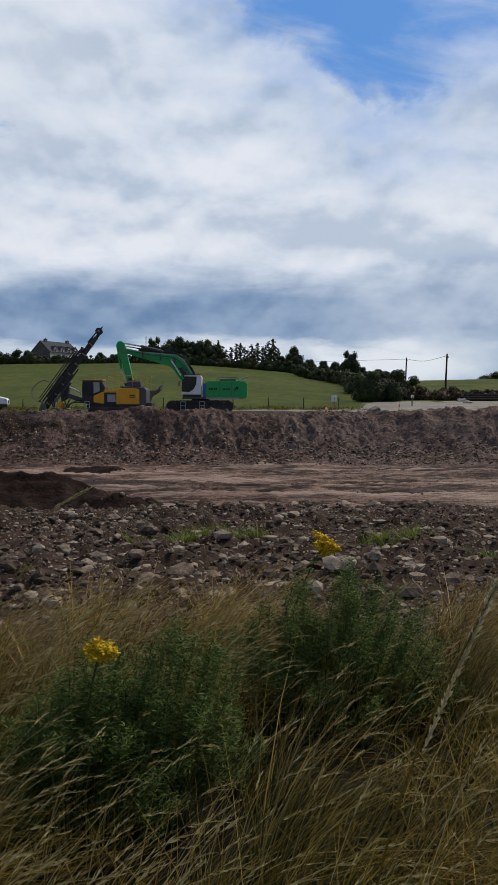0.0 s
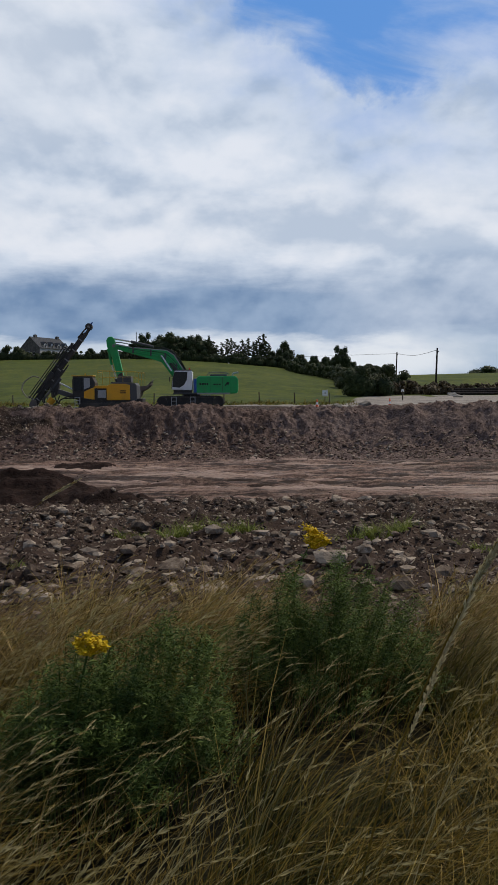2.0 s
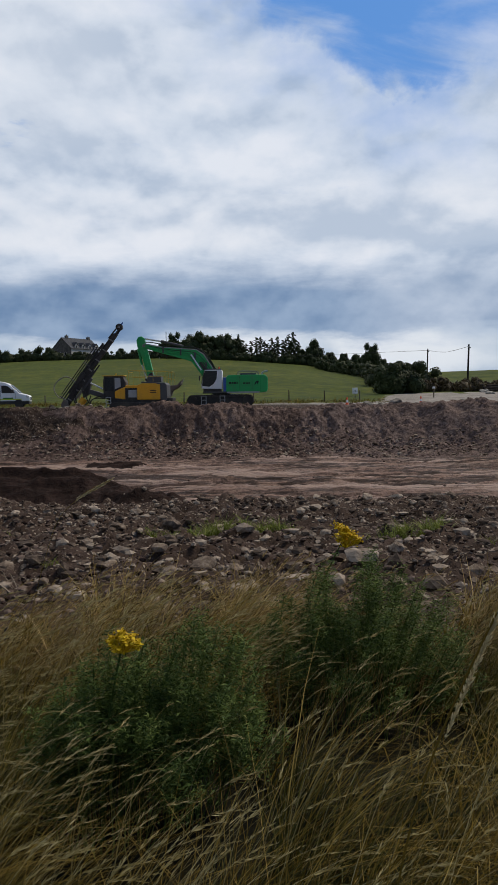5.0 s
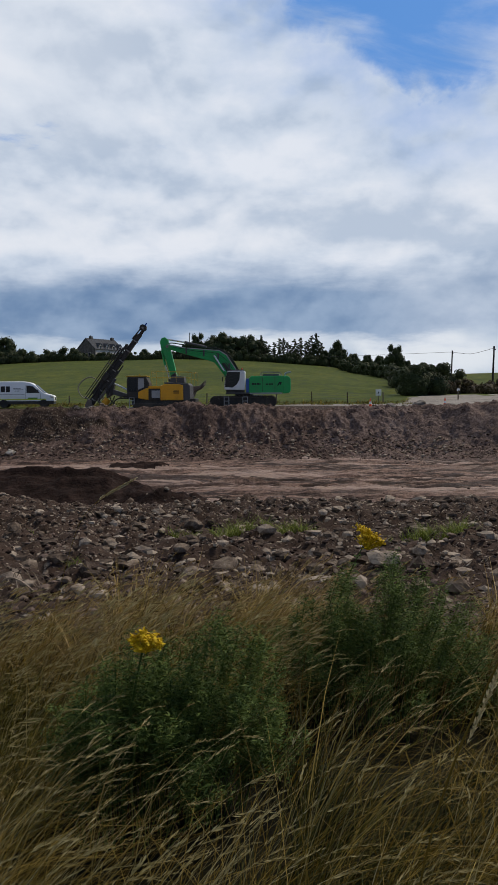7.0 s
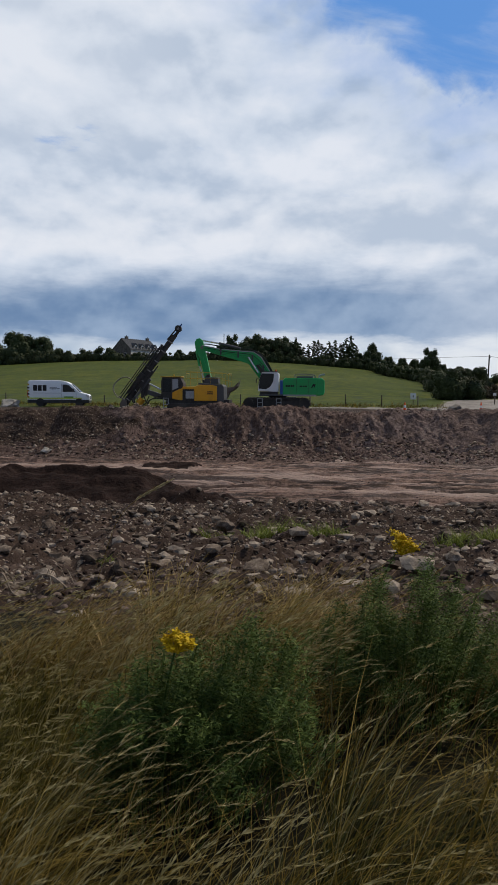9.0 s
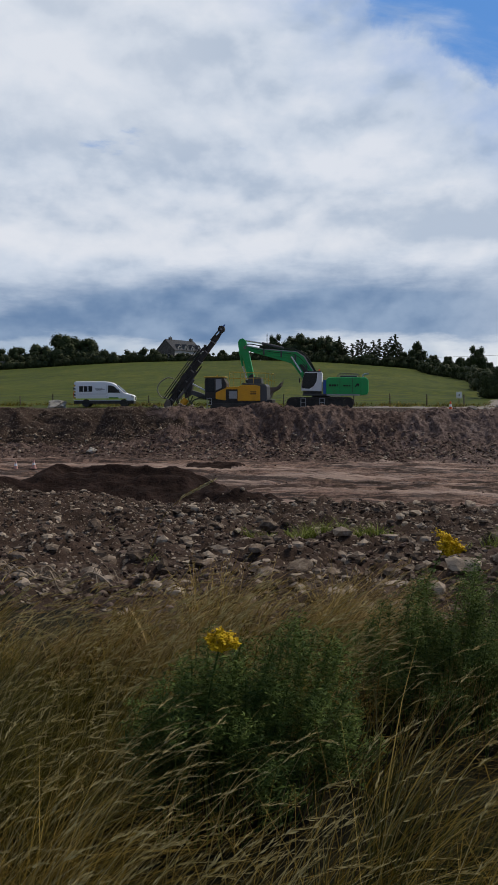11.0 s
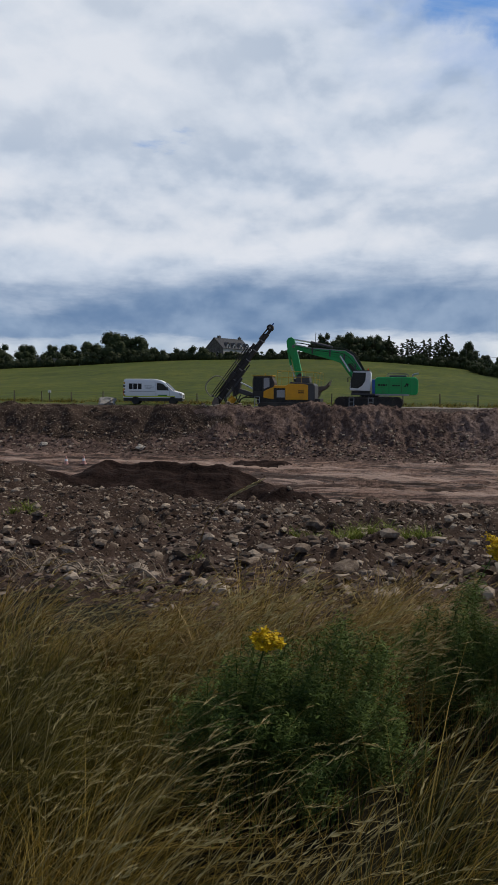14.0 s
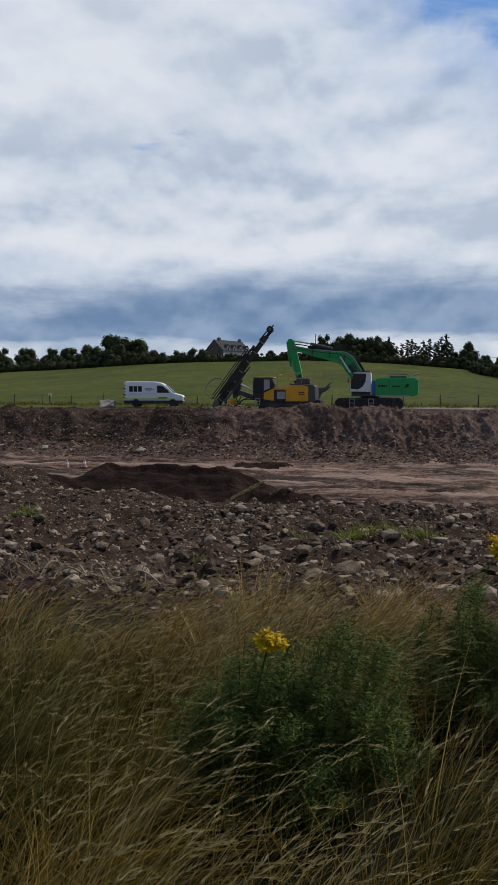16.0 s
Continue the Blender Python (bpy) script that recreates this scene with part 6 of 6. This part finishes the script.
def root_clump(x, y, wide, count, seed):
    g = thing("root_clump", x, y, ground_at(x, y), 0, "tangle of dry dead roots and stalks on the rubble", "roots")
    rnd = random.Random(seed)
    for i in range(count):
        bx, by = rnd.uniform(-wide, wide), rnd.uniform(-wide, wide) * 0.6
        a_ = rnd.uniform(0, 6.283)
        ln = rnd.uniform(0.25, 0.7)
        pts = []
        for k in range(4):
            t = k / 3
            px, py = bx + math.cos(a_) * ln * (t - 0.5), by + math.sin(a_) * ln * (t - 0.5) * 0.7
            rise = math.sin(math.pi * t) * rnd.uniform(0.02, 0.17) + rnd.uniform(-0.01, 0.04)
            pts.append((px, py, ground_at(x + px, y + py) - ground_at(x, y) + rise))
        part("root", hosed(pts, rnd.choice((0.003, 0.004, 0.004, 0.006, 0.012)), 5), M_ROOT, g)
    return g


root_clump(-4.55, 8.6, 0.75, 90, 1)
root_clump(-3.5, 8.4, 0.55, 50, 2)
root_clump(-5.4, 9.4, 0.5, 40, 3)


# ---------------------------------------------------------------- stones, the last of all
SHAPES = [rock_mesh("stone", 1 + k, M_STONE, 0.55 + 0.08 * (k % 4), 2, 0.55) for k in range(9)]


def stone(x, y, size, k, turn):
    s = new("stone", SHAPES[k % 9])
    s.matrix_basis = pose(x, y, ground_at(x, y) + size * 0.12, 0, 0, turn) @ Matrix.Diagonal((size * (1.05 + 0.1 * (k % 4)), size * 0.95, size * (0.8 + 0.1 * (k % 3)), 1))
    s.parent = ground
    return s


SET = ((-1.54, 14, 0.46), (-0.54, 11, 0.42), (1.86, 11, 0.34), (-4.15, 12.5, 0.50), (-0.81, 16, 0.34), (4.01, 15, 0.55), (-7.91, 17, 0.5), (-3.62, 11.1, 0.36), (-3.4, 16.4, 0.55), (1.22, 10.4, 0.60), (0.72, 9.9, 0.5),
       (3.30, 10.6, 0.42), (2.35, 11.0, 0.3), (6.1, 19.5, 0.55), (5.3, 17.5, 0.5), (5.1, 14.8, 0.45), (3.2, 24.6, 0.75), (4.2, 24.8, 0.7), (2.6, 24.2, 0.6), (5.0, 24.4, 0.65), (-3.9, 21.5, 0.6), (-3.2, 22.4, 0.55), (-2.1, 25.0, 0.6),
       (-1.3, 24.6, 0.5), (-5.2, 19.8, 0.5), (-6.1, 20.3, 0.55), (-1.0, 10.6, 0.55), (-1.4, 10.2, 0.5), (-0.2, 10.0, 0.36), (-2.4, 17.5, 0.7), (0.4, 9.6, 0.42), (-4.6, 18.2, 0.45))
for k, (sx, sy, ss) in enumerate(SET):
    stone(sx, sy, ss * 0.74, k, 50 * k)
for k in range(265):
    sy = 8.4 + 18.0 * R.rand() ** 0.9
    sx = sy * math.tan(radians(R.uniform(-33, 21)))
    size = 0.08 + 0.24 * R.rand() ** 2.6
    if soil_heap(np.array([sx]), np.array([sy]))[0] > 0.12:
        continue
    stone(sx, sy, size * (1 + 0.012 * sy), k, R.uniform(0, 360))


def gravel(name, count, place, sizes, mat, label, seed):
    """Many small broken stones in one sheet."""
    r = np.random.RandomState(seed)
    bm = bmesh.new()
    bmesh.ops.create_icosphere(bm, subdivisions=1, radius=0.5)
    co = np.array([v.co[:] for v in bm.verts])
    tri = np.array([[v.index for v in f.verts] for f in bm.faces])
    bm.free()
    x, y = place(r, count)
    bare = soil_heap(x, y) < 0.12
    x, y = x[bare], y[bare]
    count = len(x)
    s = sizes[0] + (sizes[1] - sizes[0]) * r.rand(count) ** 3
    z = height(x, y) + s * 0.08
    turn = r.uniform(0, 6.283, count)
    jit = co[None] * (1 + 0.5 * (r.rand(count, len(co), 1) - 0.5))
    jit = jit * np.stack([r.uniform(0.8, 1.5, count), r.uniform(0.7, 1.1, count), r.uniform(0.45, 0.85, count)], -1)[:, None, :] * s[:, None, None]
    c_, s_ = np.cos(turn)[:, None], np.sin(turn)[:, None]
    vx, vy = jit[..., 0] * c_ - jit[..., 1] * s_, jit[..., 0] * s_ + jit[..., 1] * c_
    v = np.stack([vx + x[:, None], vy + y[:, None], jit[..., 2] + z[:, None]], -1).reshape(-1, 3)
    f = (tri[None] + (np.arange(count) * len(co))[:, None, None]).reshape(-1, 3)
    return tagged(new(name, mesh_of(name, v, f, [mat], smooth_faces=False)), label, "stones", kind="stuff")


def fan(y0, y1, power=1.0, lo=-42, hi=32):
    def place(r, n):
        y = y0 + (y1 - y0) * r.rand(n) ** power
        return y * np.tan(np.radians(r.uniform(lo, hi, n))), y
    return place


gravel("rubble", 5600, fan(7.6, 29.5, 0.95), (0.03, 0.30), M_STONE, "loose grey-brown stones strewn over the earth", 1)
gravel("clods", 17500, fan(6.8, 28.0, 0.9), (0.02, 0.13), M_CLOD, "dark earth clods and broken stone", 2)
gravel("toe_gravel", 4200, fan(52.6, 56.8, 0.9), (0.05, 0.24), M_BANK, "broken stone spilled at the bank's foot", 3)
gravel("toe_stones", 4600, fan(53.0, 57.6, 0.9), (0.05, 0.34), M_STONE, "grey stones spilled at the bank's foot", 5)
gravel("bank_clods", 3000, fan(55.5, 62.0), (0.05, 0.22), M_BANK, "earth clods on the cut bank", 4)
gravel("floor_clods", 500, fan(30, 52), (0.03, 0.15), M_CLOD, "scattered clods on the muddy floor", 6)
gravel("spoil_stones", 500, fan(60.0, 63.0, 1.0, -16.5, -12.5), (0.12, 0.4), M_STONE, "heap of pale broken stone at the bank's edge", 7)


# rough verge between the track and the pasture
for nm, mt, cnt, lb in (("rough_verge", M_STRAW, 7000, "rough tawny grass along the fence"), ("green_verge", M_GREEN, 9000, "rough olive grass along the fence")):
    vx_, vy_ = R.uniform(-55, 12, cnt), R.uniform(72.5, 79.5, cnt)
    lump_ = fbm(vx_ / 2.6, vy_ / 1.3, 3, 171 + cnt % 7)
    vx_, vy_, lump_ = vx_[lump_ > -0.06], vy_[lump_ > -0.06], lump_[lump_ > -0.06]
    m_ = len(vx_)
    v_, f_, _ = blades(vx_, vy_, R.uniform(0.15, 0.5, m_) * (0.6 + 2.2 * np.maximum(lump_, 0)), R.uniform(0.3, 1.1, m_), R.normal(0.2, 0.9, m_), R.uniform(0.02, 0.05, m_), R.uniform(0.3, 1, m_), 2)
    tagged(new(nm, mesh_of(nm, v_, f_, [mt])), lb, "grass", kind="stuff")
